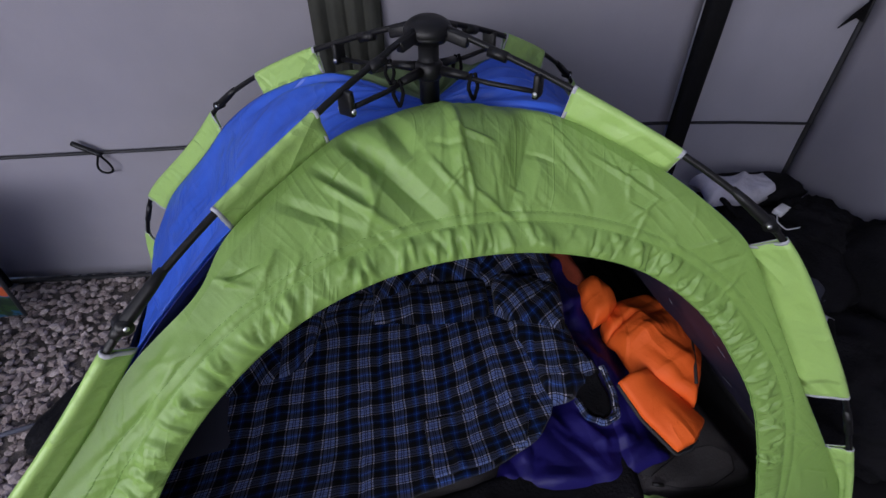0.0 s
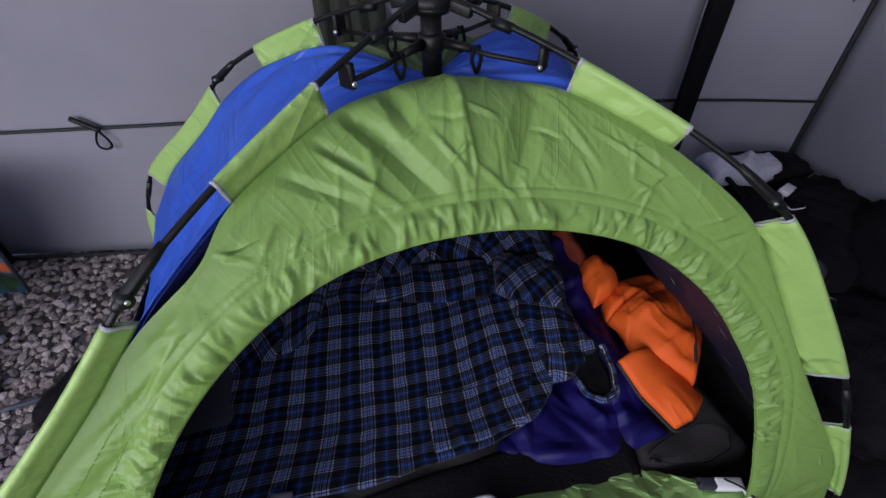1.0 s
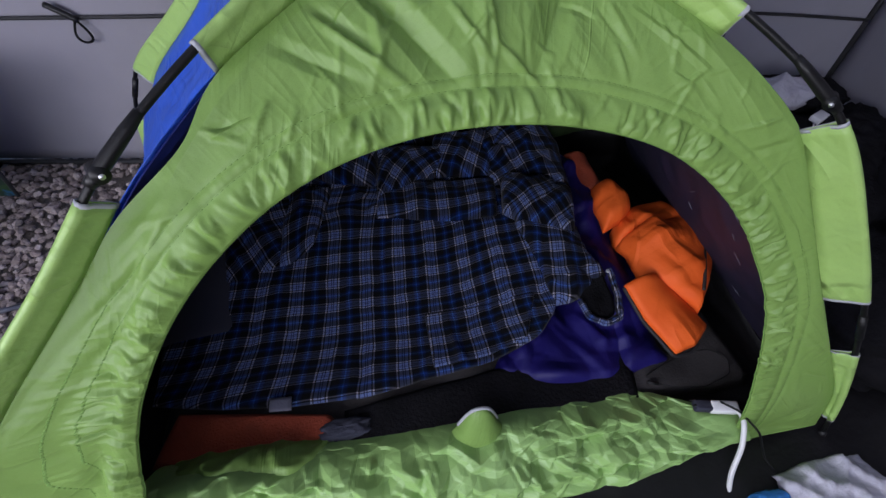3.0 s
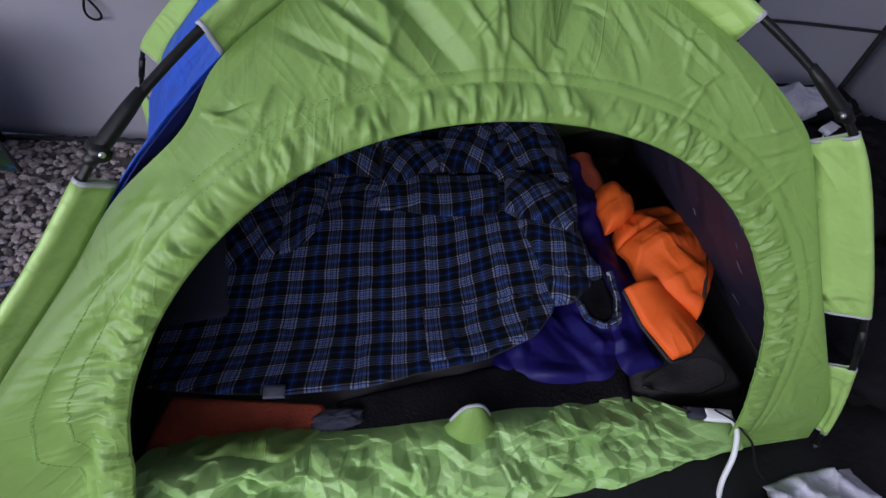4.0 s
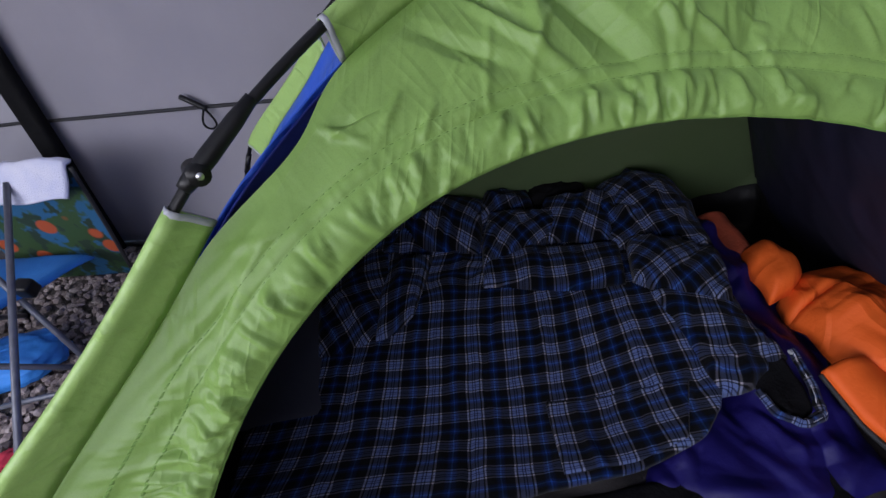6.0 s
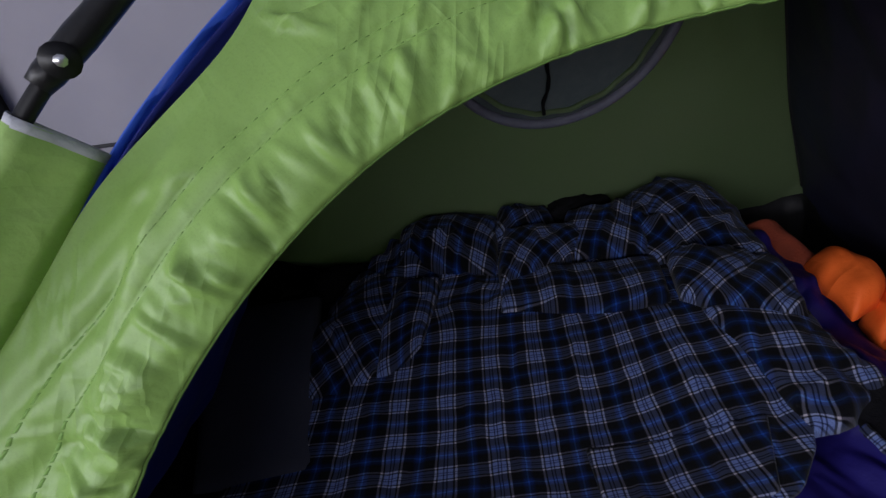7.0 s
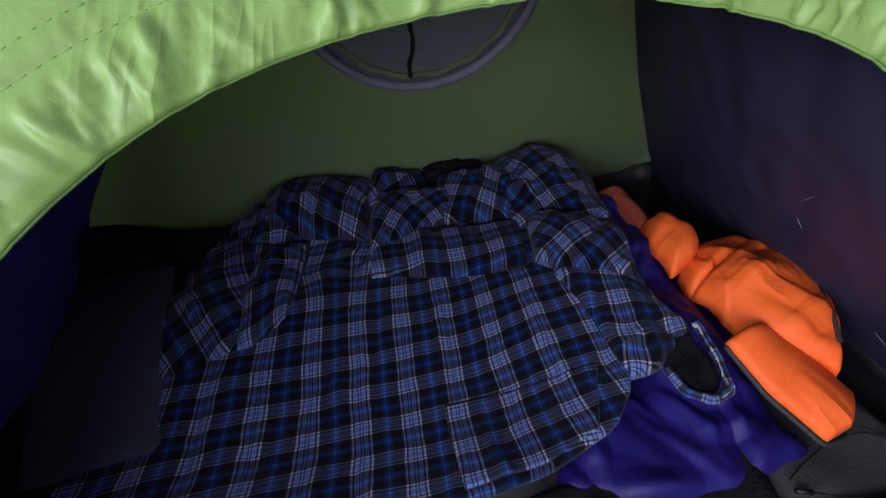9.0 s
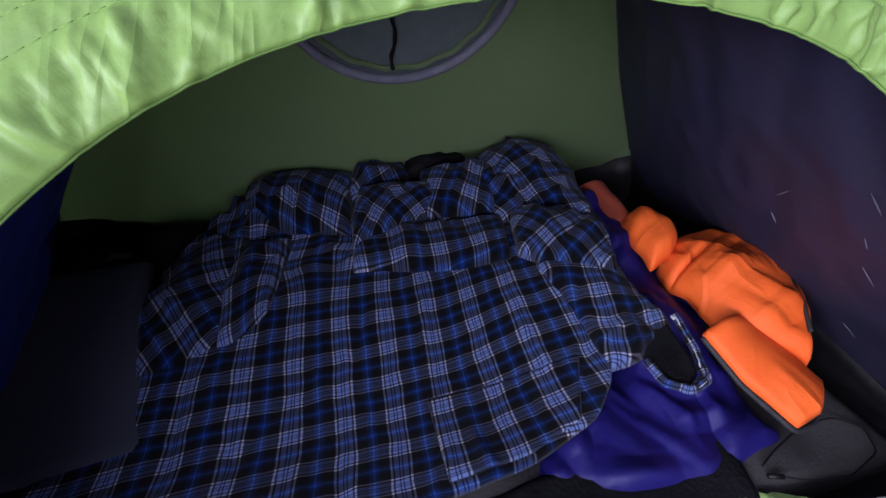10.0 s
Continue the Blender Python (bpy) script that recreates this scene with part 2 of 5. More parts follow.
def drag_lines(m, angles, across, depth, plane=(0, 2)):
    """Long thin creases in several directions, in patches, for taut thin cloth."""
    n, l = m.node_tree.nodes, m.node_tree.links
    co = n.new("ShaderNodeTexCoord").outputs["Object"]
    sep = n.new("ShaderNodeSeparateXYZ")
    l.new(co, sep.inputs[0])

    def calc(op, a, b=0.0, c=0.0):
        k = n.new("ShaderNodeMath")
        k.operation = op
        for i, v in enumerate((a, b, c)):
            if isinstance(v, (int, float)):
                k.inputs[i].default_value = v
            else:
                l.new(v, k.inputs[i])
        return k.outputs[0]

    def field(scale, vec, detail=1.0):
        k = n.new("ShaderNodeTexNoise")
        k.inputs["Scale"].default_value, k.inputs["Detail"].default_value = scale, detail
        l.new(vec, k.inputs["Vector"])
        return k.outputs["Fac"]

    a, b = sep.outputs[plane[0]], sep.outputs[plane[1]]
    total = None
    for i, ang in enumerate(angles):
        c, s = math.cos(radians(ang)), math.sin(radians(ang))
        u = calc("ADD", calc("MULTIPLY", a, c), calc("MULTIPLY", b, s))
        v = calc("ADD", calc("MULTIPLY", a, -s), calc("MULTIPLY", b, c))
        com = n.new("ShaderNodeCombineXYZ")
        l.new(calc("MULTIPLY", u, 0.16), com.inputs[0])
        l.new(v, com.inputs[1])
        com.inputs[2].default_value = i * 3.7
        wave = field(across * (1 + 0.35 * i), com.outputs[0])
        line = calc("SUBTRACT", 1.0, calc("MINIMUM", calc("MULTIPLY", calc("ABSOLUTE", calc("SUBTRACT", wave, 0.5)), 9.0), 1.0))
        com2 = n.new("ShaderNodeCombineXYZ")
        l.new(u, com2.inputs[0])
        l.new(v, com2.inputs[1])
        com2.inputs[2].default_value = i * 5.1 + 2
        patch = n.new("ShaderNodeMapRange")
        patch.inputs[1].default_value, patch.inputs[2].default_value = 0.46, 0.62
        l.new(field(4.5, com2.outputs[0]), patch.inputs[0])
        one = calc("MULTIPLY", line, patch.outputs[0])
        total = one if total is None else calc("ADD", total, one)
    bump = n.new("ShaderNodeBump")
    bump.inputs["Strength"].default_value, bump.inputs["Distance"].default_value = 0.9, depth
    l.new(total, bump.inputs["Height"])
    old = n["Principled BSDF"].inputs["Normal"].links
    if old:
        l.new(old[0].from_socket, bump.inputs["Normal"])
    l.new(bump.outputs["Normal"], n["Principled BSDF"].inputs["Normal"])


drag_lines(GREEN, (35, -50, 75), 30.0, 0.0008)
drag_lines(BLUE, (60, 100, 20), 14.0, 0.004, (1, 2))
drag_lines(LIME, (50, -40), 14.0, 0.005)
drag_lines(ORANGE, (20, -60, 75), 11.0, 0.004, (0, 1))



# ---------------------------------------------------------------- mesh helpers
def mesh_ob(name, verts, faces, material, parent=None, label="", uvs=None, smooth=True, thick=0.0):
    me = bpy.data.meshes.new(name)
    me.from_pydata([tuple(v) for v in verts], [], faces)
    me.materials.append(material)
    if uvs is not None:
        layer = me.uv_layers.new(name="UVMap")
        for loop in me.loops:
            layer.data[loop.index].uv = uvs[loop.vertex_index]
    me.polygons.foreach_set("use_smooth", [smooth] * len(me.polygons))
    me.update()
    ob = new(name, me)
    if parent:
        ob.parent = parent
    if label:
        ob["label"] = label
    if thick:
        mod = ob.modifiers.new("thickness", "SOLIDIFY")
        mod.thickness, mod.offset = thick, 0.0
    return ob


def part(name, bm, material, parent=None, label="", smooth=True):
    me = bpy.data.meshes.new(name)
    bm.to_mesh(me)
    bm.free()
    me.materials.append(material)
    me.polygons.foreach_set("use_smooth", [smooth] * len(me.polygons))
    ob = new(name, me)
    if parent:
        ob.parent = parent
    if label:
        ob["label"] = label
    return ob


def empty(name, label, category, group="", at=(0, 0, 0)):
    ob = new(name)
    ob.location = at
    ob.empty_display_size = 0.1
    return tagged(ob, label, category, group)


def grid_faces(nu, nv, wrap=False):
    out = []
    for i in range(nu - 1):
        for j in range(nv if wrap else nv - 1):
            k = (j + 1) % nv
            out.append((i * nv + j, i * nv + k, (i + 1) * nv + k, (i + 1) * nv + j))
    return out


def tube_data(path, radius, sides=10, cap=True):
    """Vertices and faces of a round tube along a path; radius is one number or one per point."""
    pts = [Vector(p) for p in path]
    rads = [radius] * len(pts) if isinstance(radius, (int, float)) else radius
    verts, side = [], None
    for i, p in enumerate(pts):
        d = (pts[min(i + 1, len(pts) - 1)] - pts[max(i - 1, 0)]).normalized()
        if side is None:
            side = d.cross(Vector((0, 0, 1)) if abs(d.z) < 0.9 else Vector((1, 0, 0))).normalized()
        side = (side - d * side.dot(d)).normalized()
        up = d.cross(side)
        for k in range(sides):
            a = 2 * math.pi * k / sides
            verts.append(p + rads[i] * (math.cos(a) * side + math.sin(a) * up))
    faces = grid_faces(len(pts), sides, True)
    if cap:
        faces += [tuple(range(sides))[::-1], tuple(range((len(pts) - 1) * sides, len(pts) * sides))]
    return verts, faces


def tube(name, path, radius, material, parent=None, label="", sides=10):
    v, f = tube_data(path, radius, sides)
    return mesh_ob(name, v, f, material, parent, label)


def smooth_path(points, n=40, turns=2):
    """A rounded line through points."""
    pts = np.array(points, float)
    d = np.r_[0, np.cumsum(np.linalg.norm(np.diff(pts, axis=0), axis=1))]
    s = np.linspace(0, d[-1], n)
    out = np.stack([np.interp(s, d, pts[:, k]) for k in range(3)], 1)
    for _ in range(turns):
        mid = out.copy()
        mid[1:-1] = (out[:-2] + 2 * out[1:-1] + out[2:]) / 4
        out = mid
    return out


def box(name, size, m, material, parent=None, label="", bevel=0.004, segments=2):
    bm = bmesh.new()
    bmesh.ops.create_cube(bm, size=1, matrix=m @ Matrix.Diagonal((*size, 1)))
    if bevel:
        bmesh.ops.bevel(bm, geom=bm.edges[:], offset=bevel, segments=segments, affect="EDGES", profile=0.6)
    return part(name, bm, material, parent, label)


def n3(x, y, z):
    return noise.noise(Vector((x, y, z)))


def ridge(x, y, seed):
    return (1 - abs(n3(x, y, seed))) ** 3


def crumple(x, y, seed, size=0.16):
    """Creases of stiff thin cloth, about -0.5 to 0.8."""
    wx, wy = x + 0.05 * n3(3 * x, 3 * y, seed + 9), y + 0.05 * n3(3 * x, 3 * y, seed + 5)
    a = ridge(wx / size, wy / size, seed)
    b = ridge((wx + wy * 0.6) / size * 2.1, (wy - wx * 0.6) / size * 1.7, seed + 3)
    c = ridge(wx / size * 4.7, wy / size * 4.3, seed + 7)
    return 0.75 * a + 0.35 * b + 0.14 * c - 0.62


_table = np.random.default_rng(11).uniform(-0.5, 0.5, 4096)


def facet(x, y, seed, size, stretch=1.0):
    """Flat facets meeting in sharp creases, like crumpled thin cloth, about -0.5 to 0.5."""
    u, v = x / size, y / (size * stretch)
    u, v = u + 0.4 * n3(u * 0.6, v * 0.6, seed), v + 0.4 * n3(u * 0.6, v * 0.6, seed + 20)
    k = (u + v) * 0.366
    a, b = u + k, v + k
    i, j = math.floor(a), math.floor(b)
    a, b = a - i, b - j
    h = lambda p, q: _table[((i + p) * 73 + (j + q) * 179 + int(seed * 31)) % 4096]
    if a > b:
        return h(0, 0) * (1 - a) + h(1, 0) * (a - b) + h(1, 1) * b
    return h(0, 0) * (1 - b) + h(0, 1) * (b - a) + h(1, 1) * a


def fold_lines(seed, count, area, heading, jitter, long, high, wide):
    """Random straight folds: middle, direction, half length, height and the widths of their two slopes."""
    g = np.random.default_rng(seed)
    x, y = g.uniform(area[0], area[1], count), g.uniform(area[2], area[3], count)
    ang = np.array([heading(a, b) for a, b in zip(x, y)]) + np.radians(jitter) * g.standard_normal(count)
    size = g.uniform(0.45, 1.0, count) ** 1.5
    w = wide * (0.5 + size)
    tilt = g.uniform(0.3, 0.7, count)
    return (x, y, np.cos(ang), np.sin(ang), long * (0.3 + 0.7 * g.uniform(0, 1, count)), high * size * np.sign(g.uniform(-0.45, 1, count)), w * tilt, w * (1 - tilt))


def folds(lines, x, y):
    """Height of the folds at a place: sharp crests that die away towards their ends."""
    cx, cy, c, s, half, high, wa, wb = lines
    dx, dy = x - cx, y - cy
    u, v = dx * c + dy * s, dy * c - dx * s
    side = np.where(v > 0, v / wa, -v / wb)
    k = np.maximum(0, 1 - side) * np.maximum(0, 1 - (u / half) ** 2)
    return float((high * k).sum())


def sstep(a, b, x):
    t = min(1.0, max(0.0, (x - a) / (b - a)))
    return t * t * (3 - 2 * t)


# ---------------------------------------------------------------- ground and gazebo
TURN_G = math.atan(-0.157)
GAZ = Matrix.Translation((-0.13, 0.84, 0)) @ Matrix.Rotation(TURN_G, 4, "Z")


def gz(x, y, z):
    return GAZ @ Vector((x, y, z))


XL, XR, DEPTH, EAVES = -1.86, 1.94, 4.3, 2.15
XFAR = -3.3

bm = bmesh.new()
bmesh.ops.create_grid(bm, x_segments=60, y_segments=60, size=40)
ground = part("ground", bm, DIRT)
tagged(ground, "bed of dark earth under loose gravel", "ground", kind="structure")


def cloth_wall(name, a, b, z0, z1, material, label, nu=60, nv=40, amp=0.012, seed=1.0):
    """An upright sheet of hanging cloth from a to b in the gazebo's plan."""
    verts = []
    a, b = Vector((*a, 0)), Vector((*b, 0))
    along = (b - a).normalized()
    out = Vector((-along.y, along.x, 0))
    long = (b - a).length
    for i in range(nu):
        for j in range(nv):
            u, w = i / (nu - 1), j / (nv - 1)
            z = z0 + (z1 - z0) * w
            sag = amp * (n3(u * long * 2.2, z * 1.3, seed) + 0.5 * n3(u * long * 6, z * 2.2, seed + 4))
            edge = min(1, min(u, 1 - u) * 12) * min(1, abs(z - 0.68) * 9)
            p = a + along * long * u + out * sag * edge
            verts.append(GAZ @ Vector((p.x, p.y, z)))
    ob = mesh_ob(name, verts, grid_faces(nu, nv), material, thick=0.004)
    return tagged(ob, label, "tent wall", kind="structure")


POST = 1.29
cloth_wall("wall_back", (XL, 0), (POST, 0), 0.02, EAVES, CANVAS, "grey polyester side wall of a gazebo, hanging to the gravel")
cloth_wall("wall_back_corner", (POST, 0), (XR, 0), 0.02, EAVES, CANVAS_LIGHT, "paler grey polyester panel beside the gazebo corner", seed=3)
cloth_wall("wall_right", (XR, 0), (XR, -DEPTH), 0.02, EAVES, CANVAS, "grey polyester side wall of a gazebo", seed=5)
cloth_wall("wall_back_far", (XFAR, -0.12), (XL, 0), 0.02, EAVES, CANVAS_LIGHT, "paler grey polyester panel beyond the gazebo leg", seed=8)
cloth_wall("wall_left", (XFAR, -0.12), (XFAR, -1.9), 0.02, EAVES, CANVAS, "grey polyester side wall of a gazebo", seed=9)
for k, (a, b) in enumerate((((XFAR, -DEPTH), (-2.9, -DEPTH)), ((0.6, -DEPTH), (XR, -DEPTH)))):
    cloth_wall("wall_front", a, b, 0.02, EAVES, CANVAS, "grey polyester panel beside the open gazebo front", 20, 20, seed=11 + k)
roof = [gz(XFAR - 0.1, -DEPTH - 0.05, EAVES), gz(XR + 0.05, -DEPTH - 0.05, EAVES), gz(XR + 0.05, 0.05, EAVES), gz(XFAR - 0.1, 0.05, EAVES), gz(0, -DEPTH / 2, 2.95)]
tagged(mesh_ob("ceiling", roof, [(0, 1, 4), (1, 2, 4), (2, 3, 4), (3, 0, 4)], ROOF, smooth=False, thick=0.004), "pitched grey polyester gazebo canopy", "canopy", kind="structure")

# black piping along the walls and up the corner
def seam_line(name, pts, radius=0.006):
    ob = tube(name, smooth_path([gz(*p) for p in pts], 50, 1), radius, PIPING, sides=8)
    return tagged(ob, "thin black piping sewn along the gazebo wall", "trim", kind="structure")


BAND = 0.675
seam_line("trim", [(XFAR, -0.13, BAND - 0.05), (-2.6, -0.08, BAND - 0.03), (XL, -0.016, BAND - 0.015)], 0.0075)
seam_line("trim", [(XL, -0.014, BAND - 0.02), (-0.8, -0.016, BAND), (0.4, -0.016, BAND + 0.035), (POST, -0.016, BAND + 0.03)], 0.0075)
seam_line("trim", [(POST, -0.016, BAND + 0.03), (1.6, -0.016, BAND + 0.02), (XR, -0.014, BAND)], 0.006)
seam_line("trim", [(XR - 0.006, -0.006, 0.02), (XR - 0.006, -0.006, EAVES)], 0.012)
seam_line("trim", [(XL + 0.02, -0.03, 0.02), (-0.5, -0.03, 0.015), (0.6, -0.03, 0.02)], 0.012)


def leg(x, y, width, x_top=None, name="gazebo_leg"):
    """A square gazebo leg in a black sleeve, with a foot plate."""
    top = empty(name, "black sleeved gazebo leg standing on the gravel", "gazebo leg", "gazebo legs")
    dx = 0 if x_top is None else x_top - x
    bm = bmesh.new()
    rings = []
    for k in range(24):
        w = k / 23
        z = 0.01 + w * (EAVES - 0.03)
        half = width / 2 * (1 + 0.06 * n3(x, w * 9, 2.0)) * (0.8 + 0.2 * w)
        c = gz(x + dx * w + 0.006 * n3(w * 4, x, 1.0), y, z)
        ring = []
        for sx, sy in ((-1, -0.62), (-0.7, -0.85), (0.7, -0.85), (1, -0.62), (1, 0.62), (0.7, 0.85), (-0.7, 0.85), (-1, 0.62)):
            ring.append(bm.verts.new(c + Matrix.Rotation(TURN_G, 3, "Z") @ Vector((sx * half, sy * half * 0.7, 0))))
        rings.append(ring)
    for a, b in zip(rings, rings[1:]):
        for k in range(8):
            bm.faces.new((a[k], a[(k + 1) % 8], b[(k + 1) % 8], b[k]))
    bm.faces.new(rings[-1])
    part("sleeve", bm, WEBBING, top)
    box("foot_plate", (width * 1.3, width * 1.3, 0.006), Matrix.Translation(gz(x, y, 0.008)), STEEL, top, bevel=0.002)
    return top


leg(POST + 0.02, -0.06, 0.085)
leg(XL + 0.04, -0.06, 0.105)

# pleated dark cloth hanging on the back wall
verts, nu, nv = [], 61, 16
for i in range(nu):
    u = i / (nu - 1)
    for j in range(nv):
        w = j / (nv - 1)
        z = 0.10 + w * (EAVES - 0.12)
        fold = 0.018 * abs(math.sin(u * math.pi * 4 + 0.5 * n3(w * 3, u, 4))) + 0.004 * n3(u * 12, w * 5, 7)
        verts.append(gz(-0.125 + 0.245 * u, -0.02 - fold, z))
rolled = mesh_ob("rolled_curtain", verts, grid_faces(nu, nv), STRIP, thick=0.006)
tagged(rolled, "dark olive pleated cloth strip hanging down the gazebo wall", "curtain")

# toggle and cord loop on the wall
toggle = empty("tie_toggle", "black cord loop and toggle on the grey wall", "toggle")
part_path = [gz(-1.15, -0.03, 0.72), gz(-1.11, -0.035, 0.70), gz(-1.06, -0.03, 0.665)]
tube("toggle", smooth_path(part_path, 10, 1), 0.011, PLASTIC, toggle)
loop = [gz(-1.07 + 0.022 * math.sin(a) + 0.01 * math.sin(2 * a), -0.032, 0.63 - 0.045 * math.cos(a)) for a in np.linspace(0, 2 * math.pi, 26)]
tube("cord", loop, 0.0045, WEBBING, toggle, sides=8)
strap = empty("corner_strap", "small black tie strap at the gazebo corner", "strap")
v = [gz(XR - 0.02, -0.02, 1.16), gz(XR - 0.10, -0.05, 1.11), gz(XR - 0.13, -0.05, 1.07), gz(XR - 0.06, -0.03, 1.10), gz(XR - 0.015, -0.02, 1.08)]
mesh_ob("strap", v, [(0, 1, 3), (1, 2, 3), (0, 3, 4)], WEBBING, strap, smooth=False, thick=0.004)

# ---------------------------------------------------------------- pop-up tent
SEAM = np.array([
    (0.0, 1.00, 0.69, 0.06), (0.192, 0.95, 0.66, 0.25), (0.555, 0.74, 0.548, 0.60), (0.95, 0.543, 0.41, 0.963),
    (1.094, 0.40, 0.32, 1.075), (1.254, 0.207, 0.187, 1.165), (1.444, 0.0, 0.0, 1.13)])
TOP = 1.444
_s = np.linspace(0, TOP, 600)
_c = np.stack([np.interp(_s, SEAM[:, 0], SEAM[:, k]) for k in (1, 2, 3)], 1)
for _ in range(500):
    _c[1:-1] = (_c[:-2] + 2 * _c[1:-1] + _c[2:]) / 4


def seam(s):
    return [float(np.interp(s, _s, _c[:, k])) for k in range(3)]


def seam_normal(s):
    """Outward slope of the front cloth at s, as (ahead, up)."""
    a, b = seam(max(0, s - 0.02)), seam(min(TOP, s + 0.02))
    dy, dz = b[1] - a[1], b[2] - a[2]
    k = math.hypot(dy, dz)
    return dz / k, -dy / k


POLE = smooth_path([(0.035, 0.03, 1.285), (0.19, 0.165, 1.228), (0.404, 0.335, 1.12), (0.57, 0.456, 1.003), (0.80, 0.597, 0.615), (0.955, 0.68, 0.25), (1.03, 0.715, 0.012)], 120, 60)


def pole_at_z(z):
    return [float(np.interp(-z, -POLE[:, 2], POLE[:, k])) for k in (0, 1)] + [z]


tent = empty("popup_tent", "green and blue pop-up dome tent with open door on gravel", "tent")
DOOR_A, DOOR_B, DOOR_S = 0.765, 0.90, 0.08


HEM_T = np.linspace(-0.05, math.pi + 0.05, 9)
HEM_OUT = (-0.011, -0.022, -0.030, -0.006, 0.046, 0.030, 0.034, 0.031, 0.032)
HEM_WIDE = (0.005, 0.001, -0.003, 0.008, 0.012, 0.011, 0.004, 0.010, 0.060)


def door_edge(t):
    """Distance from the door's middle to its edge, in the direction t."""
    return door_shape(t) + float(np.interp(t, HEM_T, HEM_WIDE))


def door_shape(t):
    c, s = math.cos(t), math.sin(t)
    a = DOOR_A - 0.035 if c < 0 else DOOR_A - 0.04
    if s <= 0:
        return a / max(abs(c), 0.2)
    return ((abs(c) / a) ** 2.15 + (s / DOOR_B) ** 2.15) ** (-1 / 2.15)


def outer_edge(t):
    c, s = math.cos(t), math.sin(t)
    lo, hi = 0.3, 1.6
    for _ in range(30):
        mid = (lo + hi) / 2
        q = DOOR_S + mid * s
        inside = 0.0 <= q <= TOP and abs(mid * c) <= seam(q)[0] - (0.036 * math.exp(-((q - 1.0) / 0.065) ** 2) if c < 0 else 0.0)
        lo, hi = (mid, hi) if inside else (lo, mid)
    return lo


def front_point(x, s, d):
    _, y, z = seam(s)
    ny, nz = seam_normal(s)
    w = max(0.0, 1 - (abs(x) / max(0.05, 0.9 * seam(s)[0])) ** 2)
    bow = (-0.074 * w * sstep(0.1, 0.45, TOP - s) + 0.010 * math.exp(-((x + 0.40) / 0.13) ** 2) * sstep(0.5, 0.75, s) * max(0.0, 1 - (abs(x) / max(0.05, seam(s)[0])) ** 4)) * sstep(0.0, 0.3, s)
    return Vector((x, -y - ny * (d + bow), z + nz * (d + bow)))


CROWN = fold_lines(3, 30, (-0.42, 0.42, 1.02, 1.40), lambda x, y: math.atan2(1.5 - y, 0.03 - x), 9, 0.24, 0.017, 0.062)
THIN = fold_lines(4, 36, (-0.45, 0.4, 1.0, 1.40), lambda x, y: math.atan2(1.5 - y, 0.03 - x), 22, 0.10, 0.0048, 0.013)
CROSS = fold_lines(5, 95, (-0.8, 0.62, 0.80, 1.35), lambda x, y: (0.9 if x < 0 else 2.2), 55, 0.060, 0.0048, 0.012)
FLANK = fold_lines(7, 70, (-1.0, -0.45, 0.1, 1.05), lambda x, y: 0.65, 45, 0.085, 0.0050, 0.013)
WIDE = fold_lines(11, 20, (-1.0, -0.45, 0.1, 1.1), lambda x, y: 0.75, 20, 0.26, 0.010, 0.055)
FLANK2 = fold_lines(8, 40, (0.5, 1.0, 0.1, 1.1), lambda x, y: 2.3, 40, 0.085, 0.0042, 0.013)
HEM = fold_lines(9, 360, (-0.1, 2.77, 0.0, 0.055), lambda x, y: 1.57 + 0.5 * math.sin(x * 9), 28, 0.046, 0.0105, 0.0115)
HEM2 = fold_lines(10, 50, (-0.1, 2.77, 0.055, 0.12), lambda x, y: 1.57, 35, 0.030, 0.0012, 0.010)


def set_folds(rows):
    """Folds between two places of the cloth, each with its height and width."""
    out = []
    for x0, s0, x1, s1, high, wide in rows:
        half = math.hypot(x1 - x0, s1 - s0) / 2
        out.append(((x0 + x1) / 2, (s0 + s1) / 2, (x1 - x0) / 2 / half, (s1 - s0) / 2 / half, half * 1.25, high, wide * 0.45, wide * 0.55))
    return tuple(np.array(c) for c in zip(*out))


MAIN = set_folds((
    (-0.20, 1.26, -0.14, 1.17, -0.016, 0.05), (-0.19, 1.25, -0.05, 1.07, -0.022, 0.06), (-0.12, 1.31, -0.08, 1.19, -0.020, 0.055), (0.01, 1.28, 0.00, 1.12, 0.014, 0.030),
    (0.01, 1.21, 0.02, 1.11, 0.010, 0.016), (0.02, 1.12, 0.09, 1.05, 0.009, 0.016), (0.18, 1.28, 0.08, 1.06, -0.018, 0.075), (-0.32, 1.14, -0.19, 1.07, -0.010, 0.035)))
MINOR = set_folds((
    (-0.24, 1.16, -0.12, 1.06, 0.010, 0.022), (0.00, 1.23, 0.07, 1.20, 0.008, 0.016), (-0.05, 1.18, 0.01, 1.09, 0.008, 0.018), (-0.16, 1.22, -0.16, 1.09, 0.008, 0.025),
    (-0.26, 1.20, -0.17, 1.12, -0.010, 0.030), (0.26, 1.15, 0.37, 1.05, 0.005, 0.016), (-0.41, 1.01, -0.35, 1.03, 0.007, 0.013), (-0.33, 1.05, -0.36, 1.00, 0.007, 0.013),
    (-0.44, 1.03, -0.37, 1.00, 0.007, 0.014), (-0.31, 1.00, -0.29, 1.04, 0.007, 0.012), (0.32, 1.02, 0.37, 1.05, 0.005, 0.012), (0.44, 0.94, 0.52, 0.96, 0.005, 0.012), (0.02, 1.16, -0.03, 1.12, 0.007, 0.012)))
